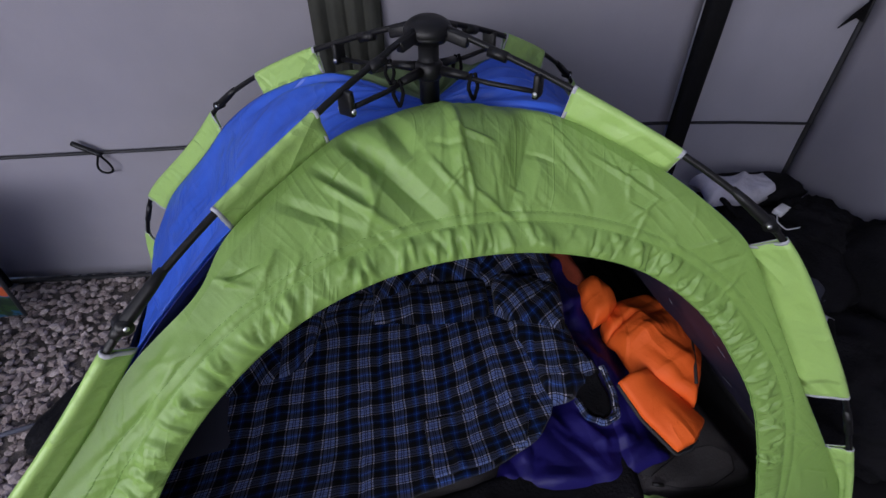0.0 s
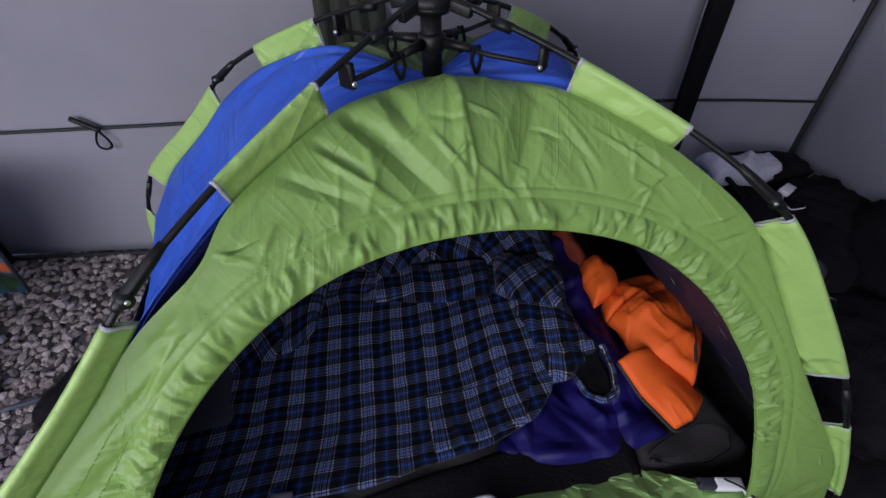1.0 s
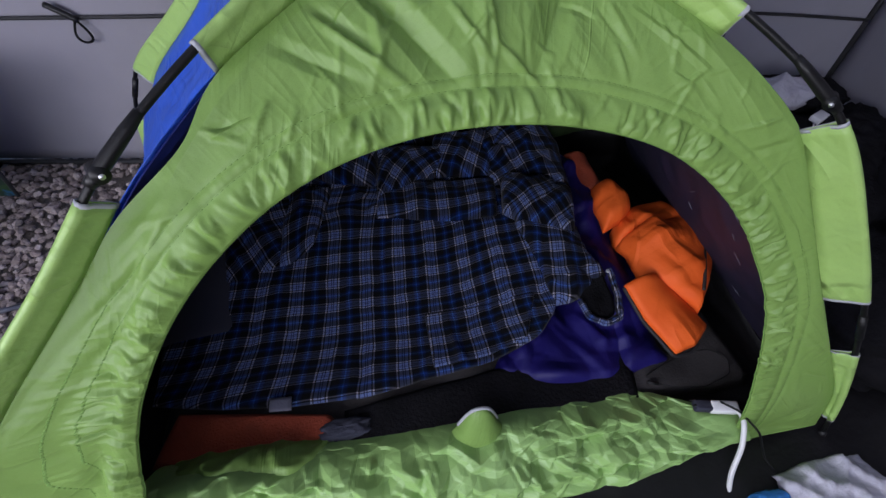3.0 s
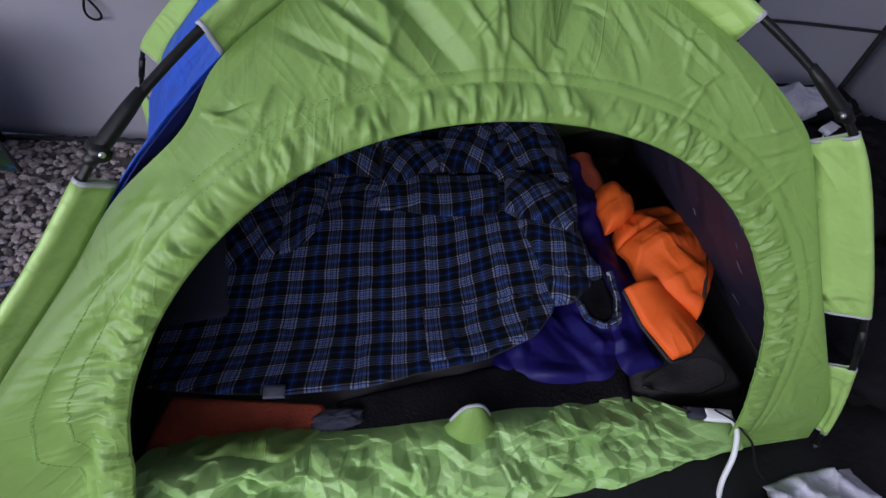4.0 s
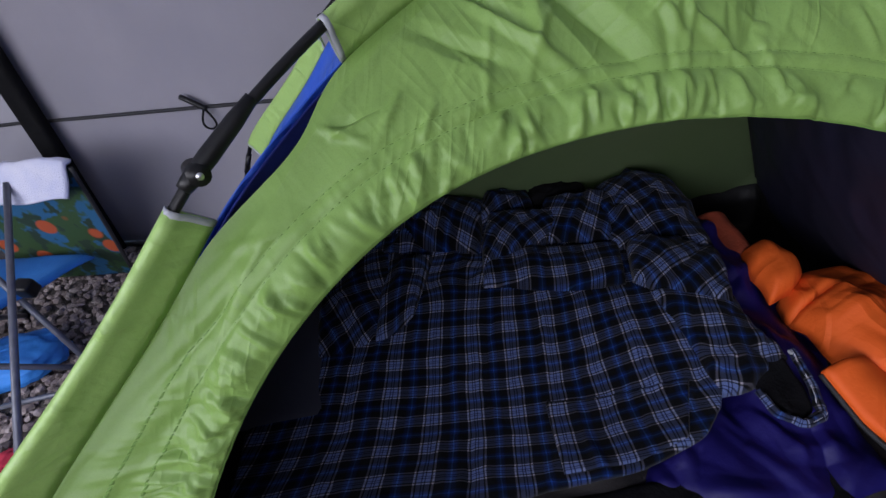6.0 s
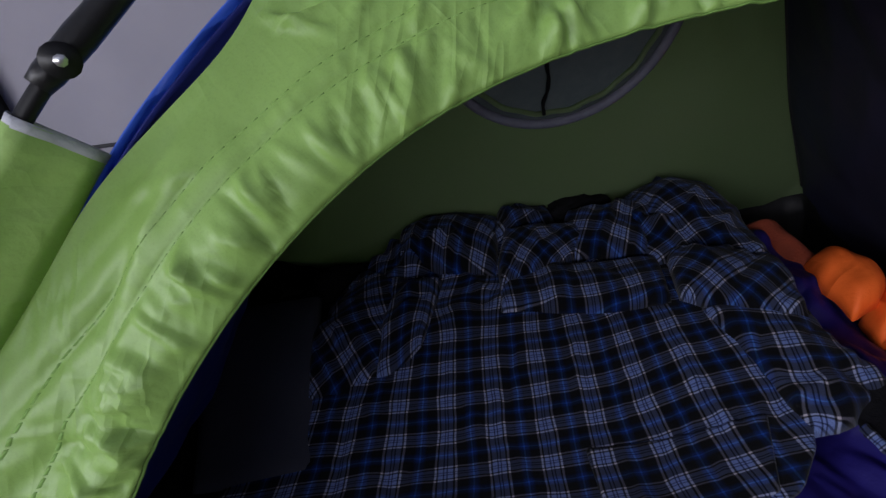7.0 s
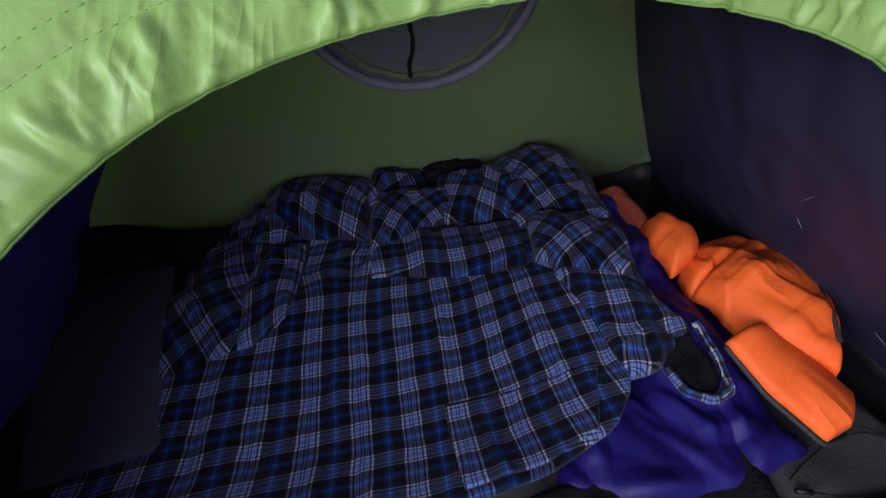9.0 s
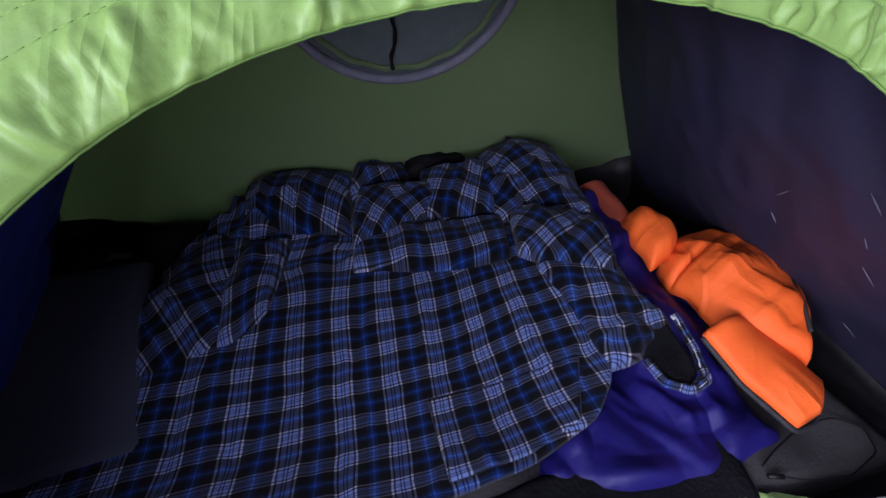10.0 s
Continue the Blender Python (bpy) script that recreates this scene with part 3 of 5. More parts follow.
SLANT = set_folds((
    (-0.54, 0.87, -0.66, 0.72, 0.008, 0.018), (-0.54, 0.81, -0.66, 0.68, 0.008, 0.016), (-0.58, 0.79, -0.70, 0.64, 0.009, 0.020), (-0.66, 0.66, -0.72, 0.58, 0.009, 0.018),
    (-0.50, 0.93, -0.60, 0.83, 0.006, 0.014), (-0.62, 0.66, -0.69, 0.50, 0.010, 0.022), (-0.70, 0.56, -0.78, 0.40, 0.011, 0.026), (-0.75, 0.62, -0.83, 0.45, 0.008, 0.020)))


def front_relief(x, s, edge_fade, rim):
    patch = sstep(-0.1, 0.3, n3(x * 2.6, s * 2.6, 40.0))
    d = 0.010 * n3(x * 3, s * 3, 1.5) + 0.009 * patch * facet(x, s, 6.5, 0.10) + 0.005 * patch * facet(x * 0.8 + s * 0.6, s * 0.8 - x * 0.6, 9.5, 0.05)
    d += 0.3 * folds(CROWN, x, s) + folds(THIN, x, s) + folds(CROSS, x, s) + folds(MAIN, x, s) + folds(MINOR, x, s)
    d += folds(FLANK, x, s) + 0.4 * folds(WIDE, x, s) + folds(SLANT, x, s) if x < -0.2 else folds(FLANK2, x, s) if x > 0.2 else 0.0
    return d * edge_fade * (1 - 0.75 * sstep(0.10, 0.0, rim))


NT = 1240
RIMS = [0, 0.004, 0.010, 0.018, 0.027, 0.036, 0.045, 0.054, 0.0595, 0.0625, 0.0655, 0.070, 0.075, 0.079, 0.082, 0.085, 0.089, 0.093, 0.10, 0.105, 0.109, 0.114, 0.12]
NR = 120
verts, uvs = [], []
for i in range(NT):
    t = -0.105 + (math.pi + 0.21) * i / (NT - 1)
    r0, r1 = door_edge(t), outer_edge(t)
    c, sn = math.cos(t), math.sin(t)
    rows = [min(q, (r1 - r0) * (0.2 + 0.6 * q / 0.09)) for q in RIMS]
    rest = np.linspace(rows[-1], r1 - r0, NR + 1)[1:]
    arc = t * 0.85
    for q in (*rows, *rest):
        r = r0 + q
        x, s = r * c, DOOR_S + r * sn
        s = min(TOP, max(0.0, s))
        d = front_relief(x, s, sstep(0.0, 0.05, r1 - r), q)
        d += float(np.interp(t, HEM_T, HEM_OUT)) * sstep(0.0, 0.75, (r1 - r) / (r1 - r0))
        gather = sstep(0.060, 0.035, q) * (0.35 + 0.65 * sstep(0.0, 0.014, q)) * (0.3 + 0.7 * sstep(0.05, 0.45, sn))
        amt = 0.3 + 0.5 * abs(n3(arc * 5, 2.0, 5))
        d += 0.016 * amt * gather * facet(arc, q * 0.5, 3.0, 0.036)
        if q < 0.13:
            d += folds(HEM, arc, q) * sstep(0.064, 0.048, q) * (0.3 + 0.7 * sstep(0.0, 0.014, q)) * (0.35 + 0.65 * sstep(0.05, 0.45, sn)) + folds(HEM2, arc, q) * sstep(0.058, 0.07, q)
        d += 0.004 * sstep(0.0, 0.015, q) * sstep(0.062, 0.04, q)
        for line in (0.0625, 0.082):
            d -= 0.0020 * math.exp(-((q - line) / 0.003) ** 2)
        d += 0.0016 * ridge(arc * 60, q * 10, 6) * math.exp(-((q - 0.072) / 0.008) ** 2)
        verts.append(front_point(x, s, d))
mesh_ob("front_panel", verts, grid_faces(NT, NR + len(RIMS)), GREEN, tent, "crumpled bright green front cloth with a gathered arched doorway", thick=0.0016)

across = NR + len(RIMS)
for off in (0.0625, 0.082):
    j = RIMS.index(off)
    row = verts[j::across]
    for k in range(0, NT - 8, 4):
        seg = [row[k], row[k + 1], row[k + 3]]
        n_ = Vector((0, -0.8, 0.6)) * 0.0006
        stitch_v, stitch_f = tube_data([p + n_ for p in seg], 0.0007, 4)
        if k == 0:
            all_v, all_f = [], []
        all_f += [tuple(i + len(all_v) for i in f) for f in stitch_f]
        all_v += stitch_v
    mesh_ob("stitching", all_v, all_f, THREAD, tent, "row of dark green stitches")
rim_line = [p + Vector((0, 0.003, -0.001)) for p in verts[0::across]]
tube("door_zip", rim_line, 0.0020, THREAD, tent, "dark green zip coil round the doorway", sides=6)


def panel(name, place, material, seed, label, nu=110, nv=140, s0=0.0, amp=0.034):
    verts = []
    for i in range(nv):
        s = s0 + (TOP - s0) * i / (nv - 1)
        for j in range(nu):
            u = -1 + 2 * j / (nu - 1)
            fade = sstep(0, 0.08, 1 - abs(u)) * sstep(0.0, 0.1, TOP - s)
            d = amp * (facet(u * 0.6, s, seed, 0.19) + 0.6 * facet(u * 0.6, s, seed + 2, 0.08)) * fade - 0.07 * (1 - u * u) * sstep(0.15, 0.5, TOP - s) * sstep(0.0, 0.3, s)
            d += 0.007 * math.sin(u * 16 + 5 * n3(u * 2, s * 3, seed)) * fade * sstep(0.5, 1.1, s)
            verts.append(place(u, s, d))
    return mesh_ob(name, verts, grid_faces(nv, nu), material, tent, label, thick=0.0016)


def side_place(sign):
    def place(u, s, d):
        x, y, z = seam(s)
        a, b = seam(max(0, s - 0.02)), seam(min(TOP, s + 0.02))
        dx, dz = b[0] - a[0], b[2] - a[2]
        k = math.hypot(dx, dz)
        return Vector((sign * (x + d * dz / k), u * y, z - d * dx / k))
    return place


def back_place(u, s, d):
    x, y, z = seam(s)
    ny, nz = seam_normal(s)
    return Vector((u * x, y + ny * d, z + nz * d))


panel("side_panel", side_place(-1), BLUE, 21.0, "blue polyester side cloth", amp=0.02)
panel("side_panel", side_place(1), BLUE, 24.0, "blue polyester side cloth", amp=0.012)
scuffed = panel("side_lining", lambda u, s, d: side_place(1)(u * 0.992, s, d - 0.007), NAVY_COAT, 24.0, "navy coated lining, scuffed", s0=0.0, amp=0.012)
for u0, s0, u1, s1 in ((-0.47, 0.71, -0.50, 0.685), (-0.50, 0.69, -0.55, 0.665), (-0.31, 0.56, -0.25, 0.53), (-0.22, 0.475, -0.235, 0.445), (-0.60, 0.635, -0.625, 0.595), (-0.555, 0.455, -0.585, 0.415), (-0.455, 0.225, -0.485, 0.175), (-0.57, 0.53, -0.575, 0.505)):
    line = []
    for k in range(7):
        u, q = u0 + (u1 - u0) * k / 6, s0 + (s1 - s0) * k / 6
        line.append(side_place(1)(u * 0.992, q, -0.0105 - 0.07 * (1 - u * u) * sstep(0.0, 0.3, q)))
    tube("scuff_mark", line, [0.0004 + 0.0011 * math.sin(math.pi * k / 6) for k in range(7)], WINTRIM, scuffed, "pale scratch in the coating", sides=5)
panel("side_lining", lambda u, s, d: side_place(-1)(u * 0.992, s, d - 0.007), BLUE_COAT, 21.0, "dark blue coated lining", s0=0.0, amp=0.012)
panel("back_panel", back_place, BACKGREEN, 27.0, "dull green coated back cloth", s0=0.0, amp=0.006)

# black upturned groundsheet
rim = []
for sx, sy in ((-1, -1), (1, -1), (1, 1), (-1, 1)):
    rim.append((sx, sy))
verts, faces = [], []
ringn = 120
for lev in range(5):
    for k in range(ringn):
        a = k / ringn * 4
        q, w = int(a) % 4, a - int(a)
        p0, p1 = rim[q], rim[(q + 1) % 4]
        px, py = p0[0] + (p1[0] - p0[0]) * w, p0[1] + (p1[1] - p0[1]) * w
        high = 0.045 if py < -0.99 else 0.10 + (0.11 - 0.025 * px + 0.04 * sstep(0.85, 0.98, px)) * sstep(-0.9, 0.6, py)
        z = (0.012, 0.014, 0.05, high * 0.6, high)[lev]
        x, y, _ = seam(max(0, (z - 0.06) * 1.02))
        k1 = (0.0, 0.96, 0.985, 0.985, 0.985)[lev]
        verts.append(Vector((px * x * k1, py * y * k1, z + 0.006 * n3(k * 0.3, lev, 3) * (lev > 0))))
mesh_ob("groundsheet", verts, grid_faces(5, ringn, True), TUB, tent, "black waterproof groundsheet with upturned edge", thick=0.003)

# round mesh window in the back cloth
WX, WS, WR = 0.005, 0.945, 0.285


def back_at(x, s, d):
    X = max(0.02, seam(s)[0])
    u = x / X
    return back_place(u, s, -0.07 * (1 - u * u) * sstep(0.15, 0.5, TOP - s) * sstep(0.0, 0.3, s) - d)


verts, faces = [], []
for i in range(9):
    for k in range(64):
        a = 2 * math.pi * k / 64
        r = WR * i / 8
        verts.append(back_at(WX + r * math.cos(a), WS + r * math.sin(a) * 0.98, 0.012))
window = mesh_ob("vent_window", verts, grid_faces(9, 64, True), MESH, tent, "round grey-green mesh vent window", thick=0.002)
ring = [back_at(WX + WR * math.cos(a), WS + WR * 0.98 * math.sin(a), 0.016) for a in np.linspace(0, 2 * math.pi, 90)]
tube("binding", ring, 0.013, WINTRIM, window, "grey bound window edge", sides=8)
ring = [back_at(WX + WR * 0.86 * math.cos(a), WS + WR * 0.86 * math.sin(a), 0.018 + 0.004 * math.sin(a * 17)) for a in np.linspace(math.pi * 1.05, math.pi * 1.95, 40)]
tube("rolled_flap", ring, 0.007, BACKGREEN, window, "rolled green window flap", sides=8)
cord = [back_at(-0.02 + 0.006 * math.sin(k * 1.7), 1.08 - 0.034 * k, 0.03 + 0.004 * math.sin(k * 2.3)) for k in range(12)]
tube("pull_cord", smooth_path(cord, 40, 1), [0.0035 + 0.002 * abs(math.sin(k * 0.6)) for k in range(40)], WEBBING, window, "twisted black pull cord", sides=7)
# dark corner seams inside
for sx in (-1, 1):
    line = []
    for k in range(50):
        s = 0.2 + 1.0 * k / 49
        x, y, z = seam(s)
        line.append((sx * (x - 0.006), y - 0.006, z - 0.004))
    tube("inner_seam", line, 0.005, PIPING, tent, "dark bound corner seam", sides=6)


def sleeve(sx, sy, z_hi, z_lo):
    """A lime cloth sleeve from the seam up round the pole, with white bound ends."""
    n = 26
    rows, keep = [], []
    for i in range(n):
        w = i / (n - 1)
        z = z_hi + (z_lo - z_hi) * w
        p = Vector(pole_at_z(z))
        best = min(range(0, 600, 3), key=lambda k: (_c[k][0] - p.x) ** 2 + (_c[k][1] - p.y) ** 2 + (_c[k][2] - p.z) ** 2)
        q = Vector(_c[best])
        out = (p - q).normalized()
        along = (Vector(pole_at_z(z - 0.01)) - Vector(pole_at_z(z + 0.01))).normalized()
        side = out.cross(along).normalized()
        r = 0.0088
        crease = [0.005 * facet(w * 0.4, 0.02 * k, z_hi * 9 + sx + 2 * sy, 0.05) for k in range(8)]
        row = [q + side * 0.001]
        row += [q.lerp(p, f) + side * (0.0035 + crease[k]) for k, f in enumerate((0.25, 0.5, 0.72))]
        row += [p - out * 0.004 + side * r * 0.85, p + out * r * 0.7 + side * r * 0.7, p + out * r, p + out * r * 0.7 - side * r * 0.7, p - out * 0.004 - side * r * 0.85]
        row += [q.lerp(p, f) - side * (0.0035 - crease[k]) for k, f in ((2, 0.72), (1, 0.5), (0, 0.25))]
        row += [q - side * 0.001]
        rows.append([Vector((sx * v.x, sy * v.y, v.z)) for v in row])
    m = len(rows[0])
    ob = mesh_ob("pole_sleeve", [v for r in rows for v in r], grid_faces(n, m), LIME, tent, "lime green pole sleeve with white bound ends", thick=0.001)
    for e, o in ((0, 1), (n - 1, n - 2)):
        d = (rows[e][0] - rows[o][0]).normalized() * 0.006
        v = [x + d * 0.2 + (x - rows[e][m // 2]) * 0.0 for x in rows[e]] + [x - d for x in rows[e]]
        c = sum(rows[e], Vector()) / m
        v = [c + (x - c) * 1.012 for x in v]
        mesh_ob("end_binding", v, grid_faces(2, m), TAPE, ob, "white binding tape", thick=0.0009)
    return ob


JOINT_Z = 1.0
for sx in (-1, 1):
    for sy in (-1, 1):
        for hi, lo in ((1.205, 1.118), (0.985, 0.615), (0.44, 0.13)):
            sleeve(sx, sy, hi, lo)
        P = [Vector((sx * p[0], sy * p[1], p[2])) for p in POLE]
        pole = tube("pole", P, 0.0062, ROD, tent, "black fibreglass tent pole")
        # folding joint
        J = Vector(pole_at_z(1.015))
        K = Vector(pole_at_z(1.052))
        J, K = (Vector((sx * q.x, sy * q.y, q.z)) for q in (J, K))
        d = (K - J).normalized()
        tube("joint_socket", [J - d * 0.022, J - d * 0.012, J + d * 0.02, K, K + d * 0.03], [0.008, 0.0095, 0.0105, 0.0095, 0.007], PLASTIC, pole, "black plastic folding joint", sides=12)
        across = d.cross(Vector((0, 0, 1))).normalized()
        tube("joint_knuckle", [J - across * 0.013, J + across * 0.013], 0.0115, PLASTIC, pole, "black plastic joint knuckle", sides=14)
        tube("joint_pin", [J - across * 0.015, J + across * 0.015], 0.004, RIVET, pole, "bright joint pin", sides=8)
        low = [Vector((sx * q[0], sy * q[1], q[2])) for q in (pole_at_z(0.575), pole_at_z(0.50))]
        tube("ferrule", low, 0.0085, PLASTIC, pole, sides=10)
        F = Vector((sx * POLE[-1][0], sy * POLE[-1][1], 0.006))
        tube("foot_cap", [F, F + Vector((-sx * 0.012, -sy * 0.006, 0.05))], [0.013, 0.009], PLASTIC, pole, "black plastic pole foot", sides=10)

# crown: hub, slider, arms and struts
hub = empty("hub", "", "")
hub.parent = tent
bm = bmesh.new()
bmesh.ops.create_uvsphere(bm, u_segments=28, v_segments=14, radius=0.050, matrix=Matrix.Translation((0, 0, 1.277)) @ Matrix.Diagonal((1, 1, 0.62, 1)))
bmesh.ops.bisect_plane(bm, geom=bm.verts[:] + bm.edges[:] + bm.faces[:], plane_co=(0, 0, 1.27), plane_no=(0, 0, -1), clear_outer=True)
part("hub_cap", bm, PLASTIC, hub, "black plastic hub cap")
tube("hub_rim", [(0, 0, 1.256), (0, 0, 1.272)], [0.036, 0.049], PLASTIC, hub, sides=24)
tube("hub_tube", [(0, 0, 1.12), (0, 0, 1.262)], 0.0215, PLASTIC, hub, "black central release tube", sides=20)
tube("slider", [(0, 0, 1.183), (0, 0, 1.19), (0, 0, 1.214), (0, 0, 1.22)], [0.024, 0.029, 0.029, 0.024], PLASTIC, hub, "black slider collar", sides=18)
for sx in (-1, 1):
    for sy in (-1, 1):
        D = Vector((sx * 0.75, sy * 0.66, 0)).normalized()
        a = D * 0.045 + Vector((0, 0, 1.275))
        e = Vector((sx * 0.195, sy * 0.168, 1.226))
        box("arm_socket", (0.05, 0.018, 0.022), Matrix.Translation(a + (e - a) * 0.1) @ (e - a).to_track_quat("X", "Z").to_matrix().to_4x4(), PLASTIC, hub, bevel=0.004)
        tube("arm_collar", [a + (e - a) * 0.42, a + (e - a) * 0.6], 0.0105, PLASTIC, hub)
        b = D * 0.24 + Vector((0, 0, 1.192))
        c = D * 0.032 + Vector((0, 0, 1.203))
        tube("strut", [c, c.lerp(b, 0.5) + Vector((0, 0, -0.004)), b], 0.005, ROD, hub, "thin black spreader strut")
        tube("strut_end", [c, c + (b - c) * 0.28], [0.011, 0.008], PLASTIC, hub)
        f = b + Vector((0, 0, 0.026))
        box("bracket", (0.012, 0.034, 0.046), Matrix.Translation((b + f) / 2) @ D.to_track_quat("X", "Z").to_matrix().to_4x4(), PLASTIC, hub, bevel=0.004)
        k = D.cross(Vector((0, 0, 1)))
        tube("rivet", [b - k * 0.019, b + k * 0.019], 0.005, RIVET, hub, "bright rivet", sides=10)
        # hanging toggles that tie the cloth to the struts
        h = c.lerp(b, 0.34)
        tube("tie", smooth_path([h + Vector((0.004, 0, 0.008)), h + Vector((0.012, 0.004, -0.02)), h + Vector((0.002, 0, -0.048)), h + Vector((-0.010, 0, -0.02)), h + Vector((-0.003, 0, 0.008))], 24, 1), 0.004, WEBBING, hub, "black tie loop", sides=6)


# the cloth and poles on one side are pulled out wider than on the other; the back corner leans on the gazebo wall
for ob in tent.children_recursive:
    if ob.type == "MESH":
        for vert in ob.data.vertices:
            p = vert.co
            wide = float(np.interp(p.z, SEAM[:6, 3], SEAM[:6, 1]))
            k = (sstep(0.93, 1.0, -p.x / wide) if ob.name.split(".")[0] in ("front_panel", "stitching", "door_zip") else sstep(0.84, 0.95, -p.x / wide)) * sstep(1.0, 0.6, p.z) * (1 - 0.35 * sstep(0.5, 0.1, p.z))
            p.x *= 1 + 0.18 * k
            p.y *= 1 + 0.13 * k
            p.y = min(p.y, 0.815 - 0.157 * (p.x + 0.13))



# ---------------------------------------------------------------- cloth shapes
def along(points, n):
    pts = np.array(points, float)
    d = np.r_[0, np.cumsum(np.linalg.norm(np.diff(pts, axis=0), axis=1))]
    s = np.linspace(0, d[-1], n)
    out = np.stack([np.interp(s, d, pts[:, k]) for k in range(pts.shape[1])], 1)
    for _ in range(max(1, n // 16)):
        mid = out.copy()
        mid[1:-1] = (out[:-2] + 2 * out[1:-1] + out[2:]) / 4
        out = mid
    return out


def coons(bottom, top, left, right, nu, nv):
    """Plan points filling four edge lines; bottom and top run with u, left and right with v."""
    b, t, l, r = along(bottom, nu), along(top, nu), along(left, nv), along(right, nv)
    u, v = np.linspace(0, 1, nu)[:, None, None], np.linspace(0, 1, nv)[None, :, None]
    flat = (1 - v) * b[:, None] + v * t[:, None] + (1 - u) * l[None] + u * r[None]
    flat -= (1 - u) * (1 - v) * b[0] + u * (1 - v) * b[-1] + (1 - u) * v * t[0] + u * v * t[-1]
    return flat


def sheet(name, edges, height, material, parent=None, label="", nu=70, nv=70, thick=0.004, scale=(1, 1), uv_turn=0.0, roll=0.02, drop=0.02, weave=None):
    """Cloth laid over something: edges in plan, height(x, y, u, v) its surface; the border turns down."""
    flat = coons(*edges, nu, nv)
    wide = np.linalg.norm(np.diff(flat, axis=0), axis=2).sum(0).mean()
    long = np.linalg.norm(np.diff(flat, axis=1), axis=2).sum(1).mean()
    verts, uvs = [], []
    c, s = math.cos(uv_turn), math.sin(uv_turn)
    for i in range(nu):
        for j in range(nv):
            u, v = i / (nu - 1), j / (nv - 1)
            x, y = float(flat[i, j, 0]), float(flat[i, j, 1])
            z = height(x, y, u, v)
            edge = min(u * wide, (1 - u) * wide, v * long, (1 - v) * long)
            if edge < roll:
                z -= drop * (1 - math.sqrt(max(0.0, 1 - (1 - edge / roll) ** 2)))
            verts.append((x, y, z))
            a, b = u * wide * scale[0], v * long * scale[1]
            uvs.append(weave(x, y) if weave else (a * c - b * s + 0.03, a * s + b * c + 0.02))
    return mesh_ob(name, verts, grid_faces(nu, nv), material, parent, label, uvs, thick=thick)


def lump(name, centre, size, material, parent=None, label="", power=2.6, rough=0.08, seed=1.0, nu=48, nv=28, turn=0.0, freq=3.0, crease=0.0):
    """A soft stuffed shape: a rounded block, dented and creased, resting on its base."""
    verts, cx = [], Matrix.Rotation(turn, 3, "Z")
    for j in range(nv):
        b = -math.pi / 2 + math.pi * j / (nv - 1)
        for i in range(nu):
            a = 2 * math.pi * i / nu
            e = 2 / power
            f = lambda q: math.copysign(abs(q) ** e, q)
            p = Vector((f(math.cos(b)) * f(math.cos(a)), f(math.cos(b)) * f(math.sin(a)), f(math.sin(b))))
            k = 1 + rough * n3(p.x * freq + seed, p.y * freq, p.z * freq) + rough * 0.5 * n3(p.x * freq * 2.3, p.y * freq * 2.3 + seed, p.z * freq * 2.3)
            k += crease * (crumple(p.x + p.z, p.y - p.z, seed, 0.4))
            q = cx @ Vector((p.x * size[0] * k, p.y * size[1] * k, p.z * size[2] * k))
            verts.append(Vector(centre) + Vector((q.x, q.y, max(q.z, -size[2] * 0.97))))
    ob = mesh_ob(name, verts, grid_faces(nv, nu, True), material, parent, label)
    return ob


# ---------------------------------------------------------------- bedding in the tent
def bed(x, y):
    """Height of the bedding under the shirt."""
    return (0.11 + 0.15 * sstep(-0.25, 0.3, y) + 0.078 * sstep(0.25, 0.5, y)
            + 0.09 * sstep(0.0, 0.45, x) * (1 - 0.6 * sstep(-0.05, 0.3, y)) * (1 - sstep(0.6, 0.8, x)))


def mattress_top(x, y, u, v):
    return 0.088 + 0.010 * math.cos(x * 22) + 0.004 * n3(x * 8, y * 8, 3)


mattress = empty("air_mattress", "grey flocked air mattress on the black tent floor", "mattress")
sheet("body", ([(-0.88, -0.50), (0.0, -0.53), (0.90, -0.53)], [(-0.84, 0.52), (0.82, 0.52)], [(-0.88, -0.50), (-0.84, 0.52)], [(0.90, -0.53), (0.82, 0.52)]),
      mattress_top, GREYFOAM, mattress, nu=110, nv=60, thick=0.006, roll=0.05, drop=0.07)

bundle = sheet("bedding_roll", ([(-0.74, -0.30), (0.0, -0.28), (0.40, -0.14)], [(-0.78, 0.60), (0.0, 0.60), (0.55, 0.58)], [(-0.74, -0.30), (-0.78, 0.60)], [(0.40, -0.14), (0.55, 0.2), (0.55, 0.58)]),
               lambda x, y, u, v: bed(x, y) - 0.035 - 0.25 * sstep(0.85, 1.0, v), BLACKCLOTH, nu=60, nv=60, thick=0.01, roll=0.06, drop=0.08)
tagged(bundle, "black padded bedding heaped under a plaid shirt", "bedding")

# Black sheet over the mattress, put in for the dark shade at the sill.
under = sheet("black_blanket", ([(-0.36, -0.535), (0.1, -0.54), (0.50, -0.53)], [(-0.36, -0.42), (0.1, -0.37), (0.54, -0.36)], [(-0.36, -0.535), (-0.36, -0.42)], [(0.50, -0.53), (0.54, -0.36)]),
              lambda x, y, u, v: 0.108 + 0.006 * n3(x * 7, y * 7, 6), BLACKCLOTH, nu=50, nv=20, thick=0.006, roll=0.02, drop=0.012)
tagged(under, "thin black sheet standing in for shade under the shirt at the doorway", "blanket")

# plaid shirt
shirt = empty("plaid_shirt", "blue, black and white plaid flannel shirt spread over the bedding", "shirt")


